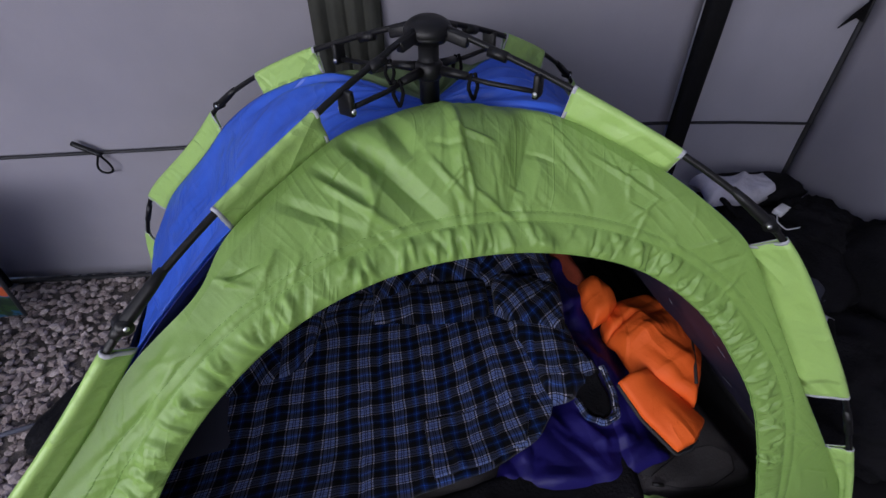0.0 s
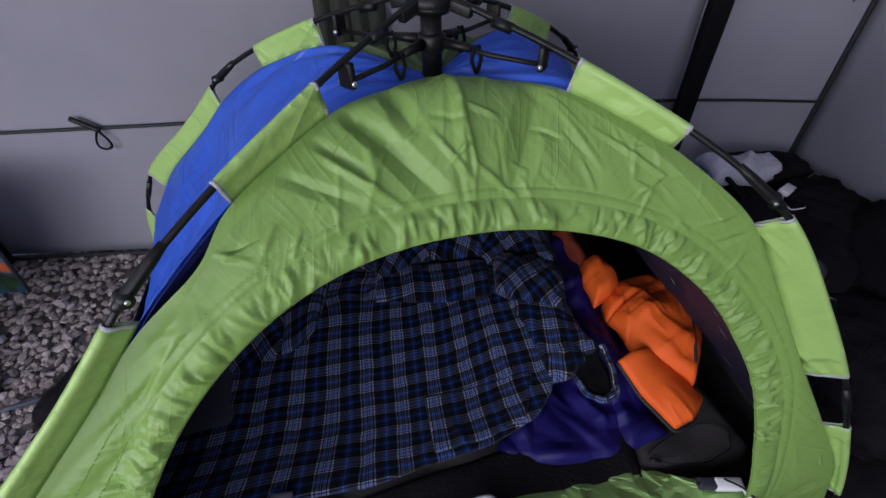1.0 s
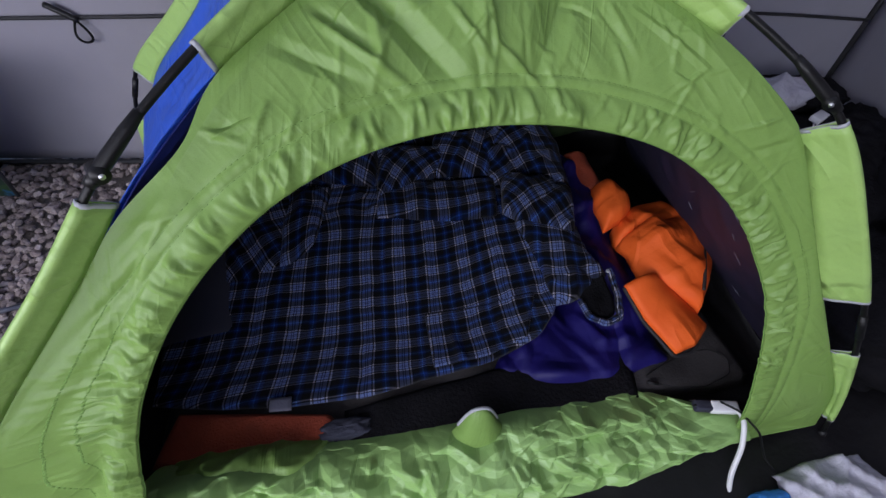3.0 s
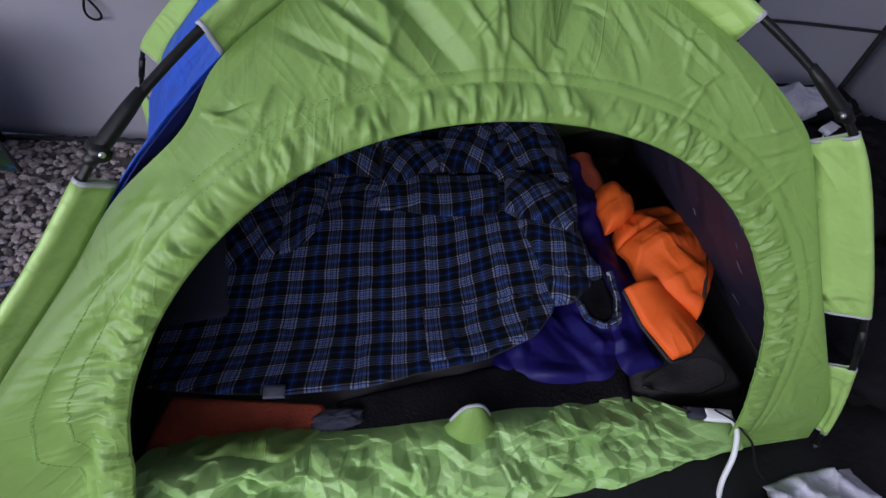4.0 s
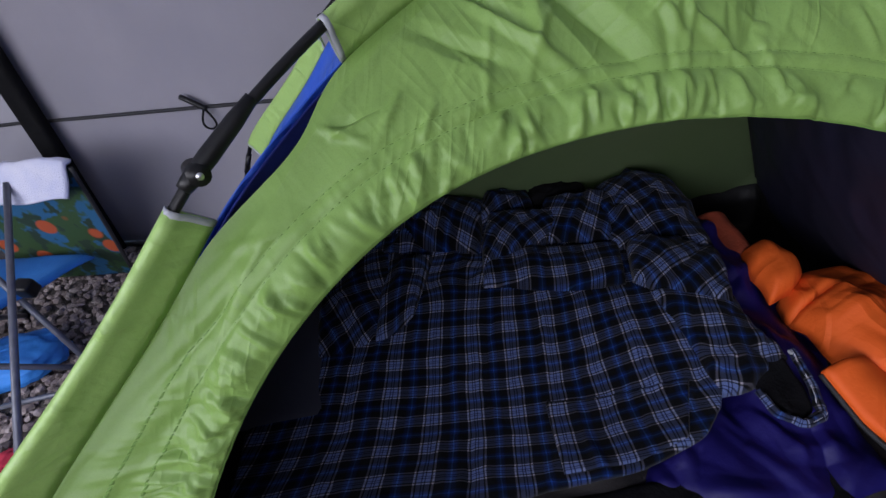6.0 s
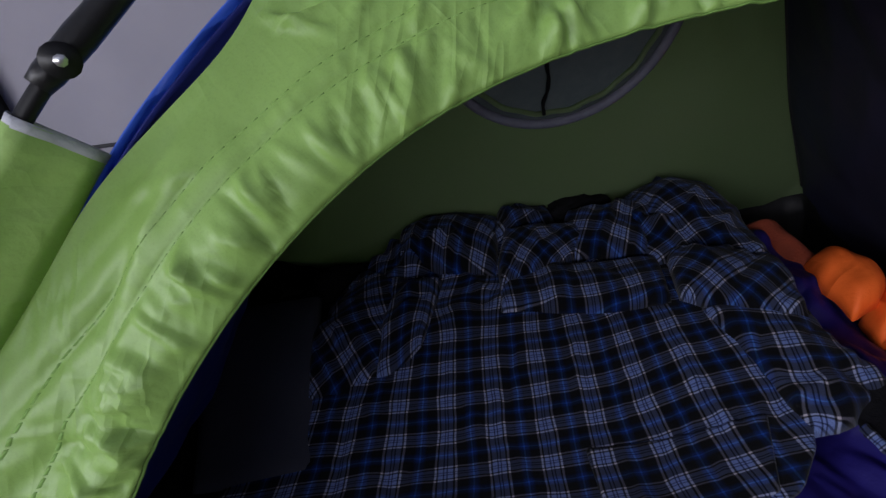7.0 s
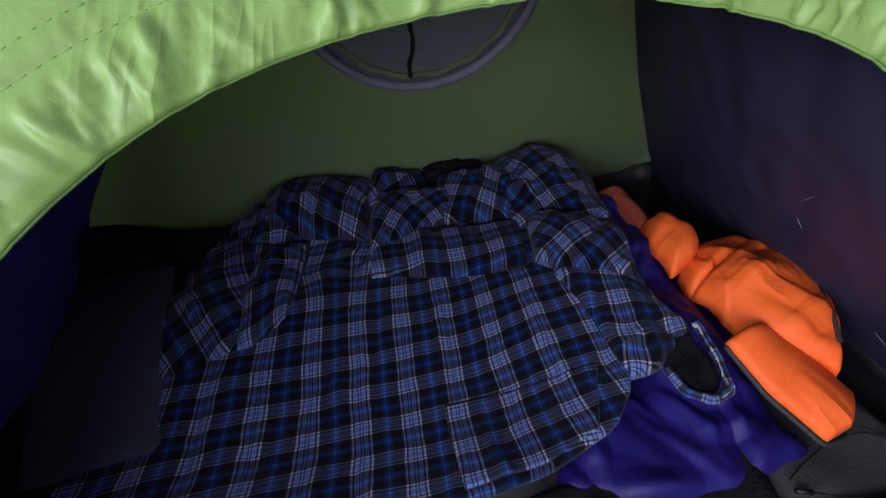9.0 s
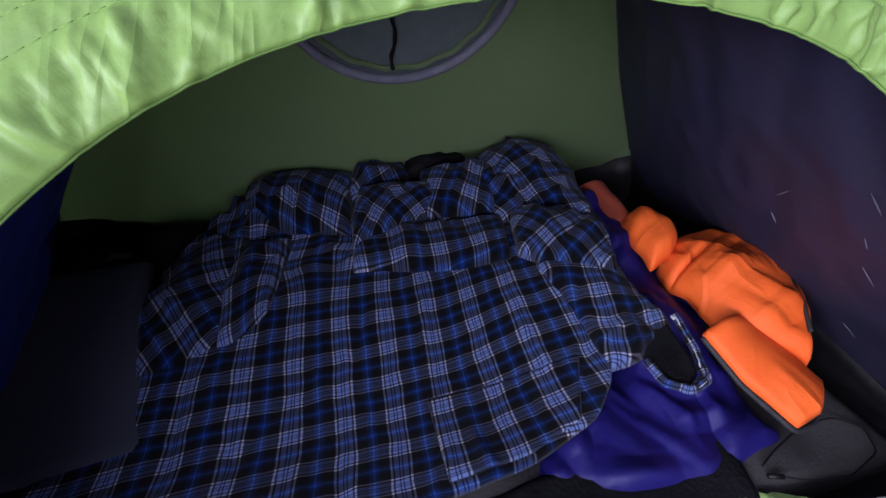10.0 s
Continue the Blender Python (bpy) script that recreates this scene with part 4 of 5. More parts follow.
SHIRTFOLDS = fold_lines(41, 70, (-0.72, 0.48, -0.38, 0.2), lambda x, y: 1.45 - 0.5 * x, 22, 0.15, 0.0075, 0.030)
BUNCH = fold_lines(43, 60, (-0.60, 0.52, 0.16, 0.55), lambda x, y: 0.5 + 1.5 * x, 50, 0.12, 0.026, 0.050)


def shirt_height(x, y, u, v):
    z = bed(x, y) + 0.014 + 0.012 * n3(x * 4, y * 4, 5) + folds(SHIRTFOLDS, x, y)
    z += (folds(BUNCH, x, y) + 0.02 * n3(x * 9, y * 9, 2)) * sstep(0.12, 0.24, y)
    return z


def shirt_weave(x, y):
    """The check follows the cloth, drawn together towards the yoke and bunched above it."""
    k = (x + 0.272 - 0.113 * (y + 0.2)) / (0.118 - 0.037 * (y + 0.2))
    w = sstep(0.10, 0.30, y)
    sway = 0.010 * n3(x * 5, y * 3, 6)
    return ((k + 0.5) * 0.11 + sway + 0.07 * w * n3(x * 4, y * 4, 3), y * 1.03 + 0.049 + 0.014 * n3(x * 3, y * 3, 9) + 0.08 * w * n3(x * 4, y * 4, 8))


sheet("body", ([(-0.90, -0.312), (-0.705, -0.36), (-0.515, -0.388), (-0.305, -0.396), (-0.116, -0.37), (0.099, -0.352), (0.251, -0.315), (0.318, -0.25)],
               [(-0.47, 0.50), (-0.30, 0.52), (-0.1, 0.47), (0.1, 0.45), (0.30, 0.46), (0.46, 0.47)],
               [(-0.90, -0.312), (-0.90, -0.13), (-0.72, -0.11), (-0.69, 0.1), (-0.68, 0.30), (-0.47, 0.50)],
               [(0.318, -0.25), (0.40, -0.10), (0.455, 0.0), (0.50, 0.16), (0.515, 0.36), (0.46, 0.47)]),
      shirt_height, PLAID, shirt, "plaid shirt front and back lying flat", nu=190, nv=170, thick=0.003, roll=0.018, drop=0.016, weave=shirt_weave)

# breast pocket, its check a little out of step
sheet("pocket", ([(-0.085, -0.345), (0.09, -0.338), (0.215, -0.31)], [(-0.085, -0.155), (0.10, -0.165), (0.275, -0.175)], [(-0.085, -0.345), (-0.085, -0.155)], [(0.215, -0.31), (0.275, -0.175)]),
      lambda x, y, u, v: shirt_height(x, y, u, v) + 0.0055, PLAID, shirt, "plaid breast pocket", nu=60, nv=40, thick=0.002, roll=0.006, drop=0.005,
      weave=lambda x, y: (shirt_weave(x, y)[0] + 0.006, shirt_weave(x, y)[1] + 0.012))
button = lump("button", (0.515, -0.172, 0.252), (0.007, 0.007, 0.004), TAPE, shirt, "small white button", rough=0.0, nu=14, nv=8)


def drape(name, edges, lift, high, turn, label, seed, crease=0.016, n=54):
    """A loose fold of the shirt, humped in the middle, creased, its border tucked down."""
    lines = fold_lines(seed, 14, (min(p[0] for e in edges for p in e), max(p[0] for e in edges for p in e), min(p[1] for e in edges for p in e), max(p[1] for e in edges for p in e)),
                       lambda x, y: turn + 0.4, 40, 0.09, crease, 0.035)
    return sheet(name, edges, lambda x, y, u, v: bed(x, y) + lift + high * (math.sin(math.pi * u) * math.sin(math.pi * v)) ** 0.7 + folds(lines, x, y) + 0.008 * n3(x * 14, y * 14, seed),
                 PLAID, shirt, label, nu=n, nv=n, thick=0.003, uv_turn=turn, roll=0.022, drop=0.034)


# sleeve turned towards the door, with an open cuff
drape("sleeve", ([(0.325, -0.225), (0.39, -0.235), (0.46, -0.20), (0.525, -0.17)], [(0.27, 0.08), (0.37, 0.07), (0.465, 0.03)],
                 [(0.325, -0.225), (0.31, -0.1), (0.27, 0.08)], [(0.525, -0.17), (0.485, -0.09), (0.465, 0.03)]), 0.028, 0.020, 0.35, "plaid sleeve folded over", 51)
drape("sleeve_fold", ([(0.24, 0.12), (0.34, 0.02), (0.45, -0.035)], [(0.27, 0.28), (0.37, 0.24), (0.505, 0.17)],
                      [(0.24, 0.12), (0.27, 0.28)], [(0.45, -0.035), (0.475, 0.06), (0.505, 0.17)]), 0.045, 0.030, 0.8, "plaid sleeve bunched at the elbow", 53)
drape("shoulder_fold", ([(0.22, 0.25), (0.36, 0.23), (0.505, 0.15)], [(0.23, 0.50), (0.36, 0.54), (0.475, 0.50)],
                        [(0.22, 0.25), (0.20, 0.38), (0.23, 0.50)], [(0.505, 0.15), (0.52, 0.34), (0.475, 0.50)]), 0.030, 0.055, -0.35, "bunched plaid shoulder", 55, 0.024, 70)
drape("collar", ([(-0.20, 0.185), (-0.05, 0.155), (0.10, 0.13), (0.22, 0.12)], [(-0.18, 0.34), (0.0, 0.31), (0.12, 0.29), (0.25, 0.275)],
                 [(-0.20, 0.185), (-0.18, 0.34)], [(0.22, 0.12), (0.25, 0.275)]), 0.040, 0.018, -0.12, "folded plaid collar", 57, 0.008, 70)
drape("collar_leaf", ([(-0.19, 0.235), (-0.09, 0.27), (0.02, 0.30)], [(-0.14, 0.44), (-0.02, 0.43), (0.12, 0.40)],
                      [(-0.19, 0.235), (-0.18, 0.34), (-0.14, 0.44)], [(0.02, 0.30), (0.12, 0.40)]), 0.055, 0.030, 0.75, "turned-up plaid collar leaf", 59)
drape("collar_back", ([(0.00, 0.32), (0.12, 0.30), (0.24, 0.28)], [(0.05, 0.47), (0.15, 0.46), (0.26, 0.45)],
                      [(0.00, 0.32), (0.05, 0.47)], [(0.24, 0.28), (0.26, 0.45)]), 0.050, 0.030, 0.35, "plaid yoke folded behind the collar", 61)
drape("back_fold", ([(-0.47, 0.40), (-0.33, 0.33), (-0.19, 0.31)], [(-0.46, 0.53), (-0.30, 0.57), (-0.14, 0.53)],
                    [(-0.47, 0.40), (-0.46, 0.53)], [(-0.19, 0.31), (-0.14, 0.53)]), 0.035, 0.050, 0.25, "bunched plaid cloth at the back", 63, 0.022, 70)
drape("back_fold", ([(-0.18, 0.42), (-0.07, 0.42), (0.02, 0.43)], [(-0.15, 0.55), (-0.06, 0.58), (0.02, 0.56)],
                    [(-0.18, 0.42), (-0.15, 0.55)], [(0.02, 0.43), (0.02, 0.56)]), 0.030, 0.030, -0.4, "bunched plaid cloth at the back", 65)
# other sleeve tucked beside the pad
drape("sleeve", ([(-0.71, 0.02), (-0.62, 0.02), (-0.53, 0.06)], [(-0.60, 0.37), (-0.53, 0.38), (-0.44, 0.34)],
                 [(-0.71, 0.02), (-0.715, 0.2), (-0.60, 0.37)], [(-0.53, 0.06), (-0.50, 0.2), (-0.44, 0.34)]), 0.022, 0.030, -0.55, "plaid sleeve lying beside the body", 67, 0.016, 60)
drape("shoulder_fold", ([(-0.54, 0.05), (-0.48, 0.07), (-0.42, 0.12)], [(-0.50, 0.36), (-0.42, 0.36), (-0.34, 0.33)],
                        [(-0.54, 0.05), (-0.50, 0.36)], [(-0.42, 0.12), (-0.34, 0.33)]), 0.026, 0.026, -0.05, "plaid fold at the shoulder", 69)

# open cuff: a plaid band, black sheet for the mouth's shade, edge worn pale
sheet("cuff_lining", ([(0.405, -0.25), (0.425, -0.30), (0.455, -0.325)], [(0.42, -0.19), (0.46, -0.165), (0.505, -0.165)], [(0.405, -0.25), (0.42, -0.19)], [(0.455, -0.325), (0.495, -0.30), (0.512, -0.24), (0.505, -0.165)]),
      lambda x, y, u, v: bed(x, y) + 0.012 + 0.012 * v + 0.006 * n3(x * 20, y * 20, 3), BLACKCLOTH, shirt, "black sheet standing in for the shade inside the cuff", nu=24, nv=24, thick=0.004, roll=0.012, drop=0.012)
band = smooth_path([(0.40, -0.245, 0), (0.412, -0.305, 0), (0.45, -0.335, 0), (0.503, -0.318, 0), (0.525, -0.25, 0), (0.522, -0.165, 0)], 90, 3)
verts, uvs = [], []
for k, p in enumerate(band):
    a, b = band[max(0, k - 1)], band[min(89, k + 1)]
    side = Vector((b[1] - a[1], a[0] - b[0], 0)).normalized()
    z = bed(p[0], p[1]) + 0.010 + 0.028 * sstep(-0.30, -0.16, p[1])
    for w in range(6):
        f = w / 5
        q = Vector((p[0], p[1], z)) + side * (f - 0.5) * (0.022 + 0.006 * n3(k * 0.2, 3, 1)) + Vector((0, 0, 0.012 * math.sin(math.pi * f) + 0.003 * n3(k * 0.3, w * 0.5, 7)))
        verts.append(q)
        uvs.append((f * 0.03 + 0.02, k * 0.004))
mesh_ob("cuff_band", verts, grid_faces(90, 6), PLAID, shirt, "plaid cuff band", uvs, thick=0.003)
for a, b in ((34, 42), (45, 49), (52, 66), (70, 73), (80, 88)):
    worn = [verts[k * 6 + (1 if k > 50 else 4)] + Vector((0, 0, 0.003)) for k in range(a, b)]
    tube("worn_edge", worn, [0.0006 + 0.0024 * abs(n3(k * 0.8, a, 2)) for k in range(len(worn))], PALECLOTH, shirt, "pale frayed cuff edge", sides=5)
# care label
tag = sheet("care_label", ([(-0.56, -0.405), (-0.50, -0.41)], [(-0.56, -0.365), (-0.50, -0.37)], [(-0.56, -0.405), (-0.56, -0.365)], [(-0.50, -0.41), (-0.50, -0.37)]),
            lambda x, y, u, v: bed(x, y) + 0.034, WINTRIM, shirt, "small grey woven label", nu=5, nv=5, thick=0.001, roll=0.001, drop=0)
box("label_print", (0.022, 0.016, 0.0012), pose(-0.53, -0.389, 0.1355), BLACKCLOTH, tag, bevel=0.0003, segments=1)

hood = lump("black_hood", (0.11, 0.54, 0.33), (0.11, 0.07, 0.065), BLACKCLOTH, rough=0.15, seed=3.0)
tagged(hood, "black hooded garment bunched behind the plaid shirt", "clothing")
camo = sheet("dark_blanket", ([(-0.98, 0.38), (-0.74, 0.42), (-0.45, 0.45)], [(-1.0, 0.60), (-0.7, 0.62), (-0.42, 0.60)], [(-0.98, 0.38), (-1.0, 0.60)], [(-0.45, 0.45), (-0.42, 0.60)]),
             lambda x, y, u, v: 0.185 + 0.04 * n3(x * 9, y * 9, 4) + 0.03 * math.sin(math.pi * v) + 0.02 * ridge(x * 8, y * 6, 2), BLACKCLOTH, nu=50, nv=30, thick=0.008, roll=0.04, drop=0.12)
tagged(camo, "dark rumpled blanket against the back of the tent", "blanket")
for k, (x, y) in enumerate(((-0.84, 0.47), (-0.66, 0.49), (-0.57, 0.44), (-0.75, 0.43))):
    sheet("grey_patch", ([(x - 0.035, y - 0.02), (x + 0.035, y - 0.02)], [(x - 0.03, y + 0.025), (x + 0.03, y + 0.02)], [(x - 0.035, y - 0.02), (x - 0.03, y + 0.025)], [(x + 0.035, y - 0.02), (x + 0.03, y + 0.02)]),
          lambda x, y, u, v: 0.227 + 0.04 * n3(x * 9, y * 9, 4) + 0.02 * ridge(x * 8, y * 6, 2), GREYFOAM, camo, "faded grey print patch", nu=8, nv=8, thick=0.002, roll=0.01, drop=0.004)

# dark folded pad
pad = empty("folding_pad", "dark slate sleeping pad folded beside the shirt", "sleeping pad")
sheet("pad_top", ([(-0.95, -0.125), (-0.675, -0.125)], [(-0.93, 0.325), (-0.71, 0.335)], [(-0.95, -0.125), (-0.985, 0.06), (-0.96, 0.26), (-0.93, 0.325)], [(-0.675, -0.125), (-0.69, 0.1), (-0.71, 0.335)]),
      lambda x, y, u, v: 0.135 + 0.16 * sstep(-0.2, 0.35, y) + 0.004 * n3(x * 6, y * 6, 2), PADCLOTH, pad, nu=40, nv=50, thick=0.02, roll=0.03, drop=0.02)
tube("pad_piping", smooth_path([(-0.975, -0.02, 0.165), (-0.99, 0.10, 0.21), (-0.965, 0.27, 0.275), (-0.92, 0.335, 0.287), (-0.82, 0.345, 0.287), (-0.715, 0.345, 0.287)], 50, 3), 0.006, BLACKCLOTH, pad, "black edge piping", sides=7)

# purple and orange sleeping bag
BAGFOLDS = fold_lines(31, 120, (0.0, 0.75, -0.5, 0.4), lambda x, y: 1.1, 50, 0.12, 0.022, 0.05)
bag = empty("sleeping_bag", "purple sleeping bag with bright orange lining, half unzipped", "sleeping bag")
sheet("shell", ([(0.06, -0.375), (0.24, -0.45), (0.42, -0.475), (0.67, -0.43)], [(0.42, 0.42), (0.54, 0.40), (0.60, 0.32)],
                [(0.06, -0.375), (0.28, -0.22), (0.40, 0.0), (0.42, 0.42)], [(0.67, -0.43), (0.62, -0.22), (0.70, -0.06), (0.66, 0.14), (0.60, 0.32)]),
      lambda x, y, u, v: 0.108 + 0.11 * sstep(-0.36, -0.14, y) * sstep(0.36, 0.52, x) + 0.08 * sstep(0.0, 0.4, y) - 0.045 * sstep(0.56, 0.64, x) * sstep(-0.3, -0.2, y) + folds(BAGFOLDS, x, y) + 0.04 * facet(x * 1.0 + y * 0.4, y, 5.0, 0.15, 1.4) + 0.02 * facet(x, y, 9.0, 0.08, 1.5),
      PURPLE, bag, "glossy purple nylon shell with sharp folds", nu=110, nv=150, thick=0.01, roll=0.04, drop=0.05)


PUFF = fold_lines(33, 26, (0.58, 0.93, -0.33, 0.1), lambda x, y: 0.9, 45, 0.13, 0.016, 0.06)


def lining_height(x, y, u, v):
    return (0.215 + 0.10 * math.sin(math.pi * min(0.98, max(0.02, 0.06 + 0.88 * u))) ** 0.6 * math.sin(math.pi * min(0.98, max(0.02, 0.10 + 0.84 * v))) ** 0.6 + folds(PUFF, x, y)
            - 0.022 * math.exp(-((v - 0.70) / 0.03) ** 2) * sstep(0.75, 0.3, u))


lining = sheet("lining", ([(0.645, -0.225), (0.70, -0.275), (0.765, -0.335)], [(0.63, 0.025), (0.72, 0.10), (0.84, 0.115), (0.925, 0.06)],
                [(0.645, -0.225), (0.625, -0.12), (0.612, -0.03), (0.63, 0.025)], [(0.765, -0.335), (0.84, -0.245), (0.945, -0.10), (0.925, 0.06)]),
      lining_height, ORANGE, bag, "puffy bright orange lining folded outwards", nu=80, nv=90, thick=0.010, roll=0.03, drop=0.05)
sheet("lining_neck", ([(0.578, 0.0), (0.635, 0.015), (0.705, 0.07)], [(0.61, 0.205), (0.66, 0.215), (0.70, 0.14)], [(0.578, 0.0), (0.58, 0.11), (0.61, 0.205)], [(0.705, 0.07), (0.70, 0.14)]),
      lambda x, y, u, v: 0.255 + 0.075 * (math.sin(math.pi * (0.1 + 0.8 * u)) * math.sin(math.pi * (0.1 + 0.8 * v))) ** 0.6 + 0.012 * n3(x * 16, y * 16, 4), ORANGE, bag, "pinched orange lining at the neck of the bag", nu=36, nv=36, thick=0.008, roll=0.025, drop=0.04)
FLAPDOWN = ([(0.54, -0.24), (0.578, -0.34), (0.648, -0.44)], [(0.648, -0.218), (0.705, -0.275), (0.79, -0.37)], [(0.54, -0.24), (0.648, -0.218)], [(0.648, -0.44), (0.705, -0.432), (0.79, -0.37)])
sheet("lining_flap", FLAPDOWN, lambda x, y, u, v: 0.268 - 0.10 * u + 0.016 * math.sin(math.pi * v) + 0.010 * n3(x * 8, y * 8, 5), ORANGE, bag, "flat orange lining panel turned back", nu=44, nv=30, thick=0.010, roll=0.012, drop=0.014)
tube("zip", smooth_path([(0.536, -0.243, 0.252), (0.572, -0.343, 0.20), (0.643, -0.446, 0.145), (0.70, -0.442, 0.142), (0.735, -0.42, 0.145)], 50, 2), 0.0065, PIPING, bag, "black zip edge", sides=6)
zip_line = [(0.865, 0.035, 0.86, 0.86), (0.893, -0.06, 0.86, 0.7), (0.845, -0.165, 0.86, 0.45), (0.80, -0.245, 0.86, 0.2), (0.775, -0.30, 0.9, 0.1)]
tube("zip", smooth_path([(x, y, lining_height(x, y, u, v) + 0.004) for x, y, u, v in zip_line], 60, 3), 0.0055, PIPING, lining, "black zip along the orange lining", sides=6)
# Far end of the orange lining, its shade painted in as rust.
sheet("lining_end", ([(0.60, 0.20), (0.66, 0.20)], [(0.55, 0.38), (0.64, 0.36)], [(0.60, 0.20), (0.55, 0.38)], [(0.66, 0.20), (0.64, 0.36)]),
      lambda x, y, u, v: 0.255 + 0.045 * v + 0.02 * math.sin(math.pi * u) + 0.008 * n3(x * 14, y * 14, 3), SHADED_ORANGE, bag, "orange lining at the far end of the bag, shade in its colour", nu=20, nv=30, thick=0.01, roll=0.02, drop=0.03)

# orange cloth at the doorway, darkened to rust to hold its shade
fleece = sheet("rust_cloth", ([(-0.86, -0.49), (-0.60, -0.50), (-0.36, -0.485)], [(-0.82, -0.35), (-0.60, -0.39), (-0.40, -0.43)], [(-0.86, -0.49), (-0.82, -0.35)], [(-0.36, -0.485), (-0.40, -0.43)]),
               lambda x, y, u, v: 0.118 + 0.006 * n3(x * 9, y * 9, 2), SHADED_ORANGE, nu=40, nv=16, thick=0.008, roll=0.015, drop=0.02)
tagged(fleece, "folded orange cloth lying just inside the doorway, shade darkened into its colour", "cloth")

# thin black cable looped on the mattress
cable = empty("black_cable", "thin black charging cable looped on the grey mattress", "cable")
loop = [(0.55, -0.475, 0.106), (0.60, -0.455, 0.106), (0.70, -0.425, 0.106), (0.79, -0.425, 0.106), (0.835, -0.465, 0.106), (0.81, -0.515, 0.106), (0.71, -0.54, 0.106), (0.62, -0.525, 0.106), (0.575, -0.505, 0.106)]
tube("wire", smooth_path(loop, 90, 4), 0.0019, PLASTIC, cable, sides=6)
tube("connector", [(0.575, -0.505, 0.106), (0.545, -0.495, 0.107)], 0.0055, PLASTIC, cable, sides=8)

# ---------------------------------------------------------------- lowered door flap
FLAPFOLDS = fold_lines(21, 130, (-0.85, 0.78, 0.0, 0.36), lambda x, y: 0.6 * math.sin(x * 7) + 1.2 * math.sin(y * 31 + x * 5), 60, 0.070, 0.013, 0.020)
flap = empty("door_flap", "crumpled green tent door flap lowered over the sill", "tent flap")
nu, nv = 420, 120
verts = []
for i in range(nu):
    u = i / (nu - 1)
    x = -0.83 + 1.59 * u
    top = 0.225 - 0.07 * sstep(0.0, 0.35, u) - 0.05 * sstep(0.6, 1.0, u) + 0.018 * n3(x * 5, 0, 3)
    for j in range(nv):
        v = j / (nv - 1)
        if v < 0.72:
            w = v / 0.72
            y = -0.735 + 0.135 * w ** 1.3 - 0.02 * math.sin(math.pi * w) + 0.045 * (1 - w) * sstep(0.75, 1, u) - 0.03 * w * sstep(0.75, 1, u)
            low = 0.02 + 0.05 * sstep(0.7, 1, u)
            z = low + (top - low) * math.sin(w * math.pi / 2) ** 0.9
        else:
            w = (v - 0.72) / 0.28
            y = -0.60 + 0.10 * w * (1 - 0.7 * sstep(0.8, 1, u)) - 0.03 * sstep(0.75, 1, u)
            z = top - (top - 0.10) * w ** 1.6
        fold = (0.028 * facet(x, v * 0.36, 31.0, 0.13) + 0.046 * facet(x * 0.8 + v * 0.22, v * 0.29 - x * 0.6, 35.0, 0.058) + 0.018 * facet(x * 0.5 - v * 0.31, v * 0.18 + x * 0.87, 38.0, 0.032) + folds(FLAPFOLDS, x, v * 0.36) - 0.012) * (0.25 + 0.75 * sstep(0.0, 0.2, v)) * sstep(0.0, 0.15, 1 - u)
        verts.append((x, y - 0.75 * fold, z + 0.65 * fold))
mesh_ob("outer_cloth", verts, grid_faces(nu, nv), CRINKLE_LIT, flap, "stiffly creased green cloth, its bright light in the colour", smooth=False, thick=0.002)
verts = []
nu, nv = 60, 24
for i in range(nu):
    x = -0.84 + 0.46 * i / (nu - 1)
    for j in range(nv):
        v = j / (nv - 1)
        y = -0.60 + 0.13 * v
        z = 0.10 + 0.08 * math.sin(math.pi * (0.25 + 0.75 * v)) * sstep(0, 0.2, i / nu) * sstep(1, 0.7, i / nu) + 0.02 * crumple(x, y, 40.0, 0.09)
        verts.append((x, y, z))
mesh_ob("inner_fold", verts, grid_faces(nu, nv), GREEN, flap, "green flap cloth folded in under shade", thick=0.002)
# tongue of the zip guard standing up behind the sill
verts, edge = [], []
nu, nv = 60, 22
for i in range(nu):
    u = -1 + 2 * i / (nu - 1)
    x = 0.0 + 0.15 * u
    peak = 0.075 * math.exp(-(abs(u) / 0.36) ** 3) + 0.025 * math.exp(-(u / 0.6) ** 2)
    for j in range(nv):
        v = j / (nv - 1)
        y = -0.61 + 0.07 * v
        z = 0.095 + 1.6 * peak * math.sin(v * math.pi * 0.5) + 0.008 * n3(x * 12, v * 3, 3) - 0.0 * v
        verts.append((x, y, z))
    if abs(u) < 0.36:
        edge.append((x, -0.54, 0.097 + 1.6 * peak))
mesh_ob("zip_guard", verts, grid_faces(nu, nv), GREEN, flap, "green zip guard tongue", thick=0.003)
tube("pale_binding", edge, 0.005, TAPE, flap, "pale bound edge", sides=7)
lump_ob = lump("pale_fold", (-0.36, -0.475, 0.108), (0.07, 0.03, 0.022), PADCLOTH, flap, "dark mesh gathered behind the sill", rough=0.2, seed=4)

# white socket lead at the doorway
lead = empty("extension_lead", "white plug and thick white cable lying over the tent sill", "extension lead")
box("plug", (0.075, 0.034, 0.03), pose(0.705, -0.615, 0.138, 8, -4, -14), WHITEPLASTIC, lead, "white plastic plug", bevel=0.007)
box("socket", (0.05, 0.03, 0.026), pose(0.65, -0.60, 0.136, 0, 0, -14), PADCLOTH, lead, "dark grey socket", bevel=0.006)
for dx in (-0.008, 0.008):
    box("pin", (0.012, 0.004, 0.006), pose(0.62, -0.59 + dx, 0.147), PLASTIC, lead, bevel=0.001, segments=1)
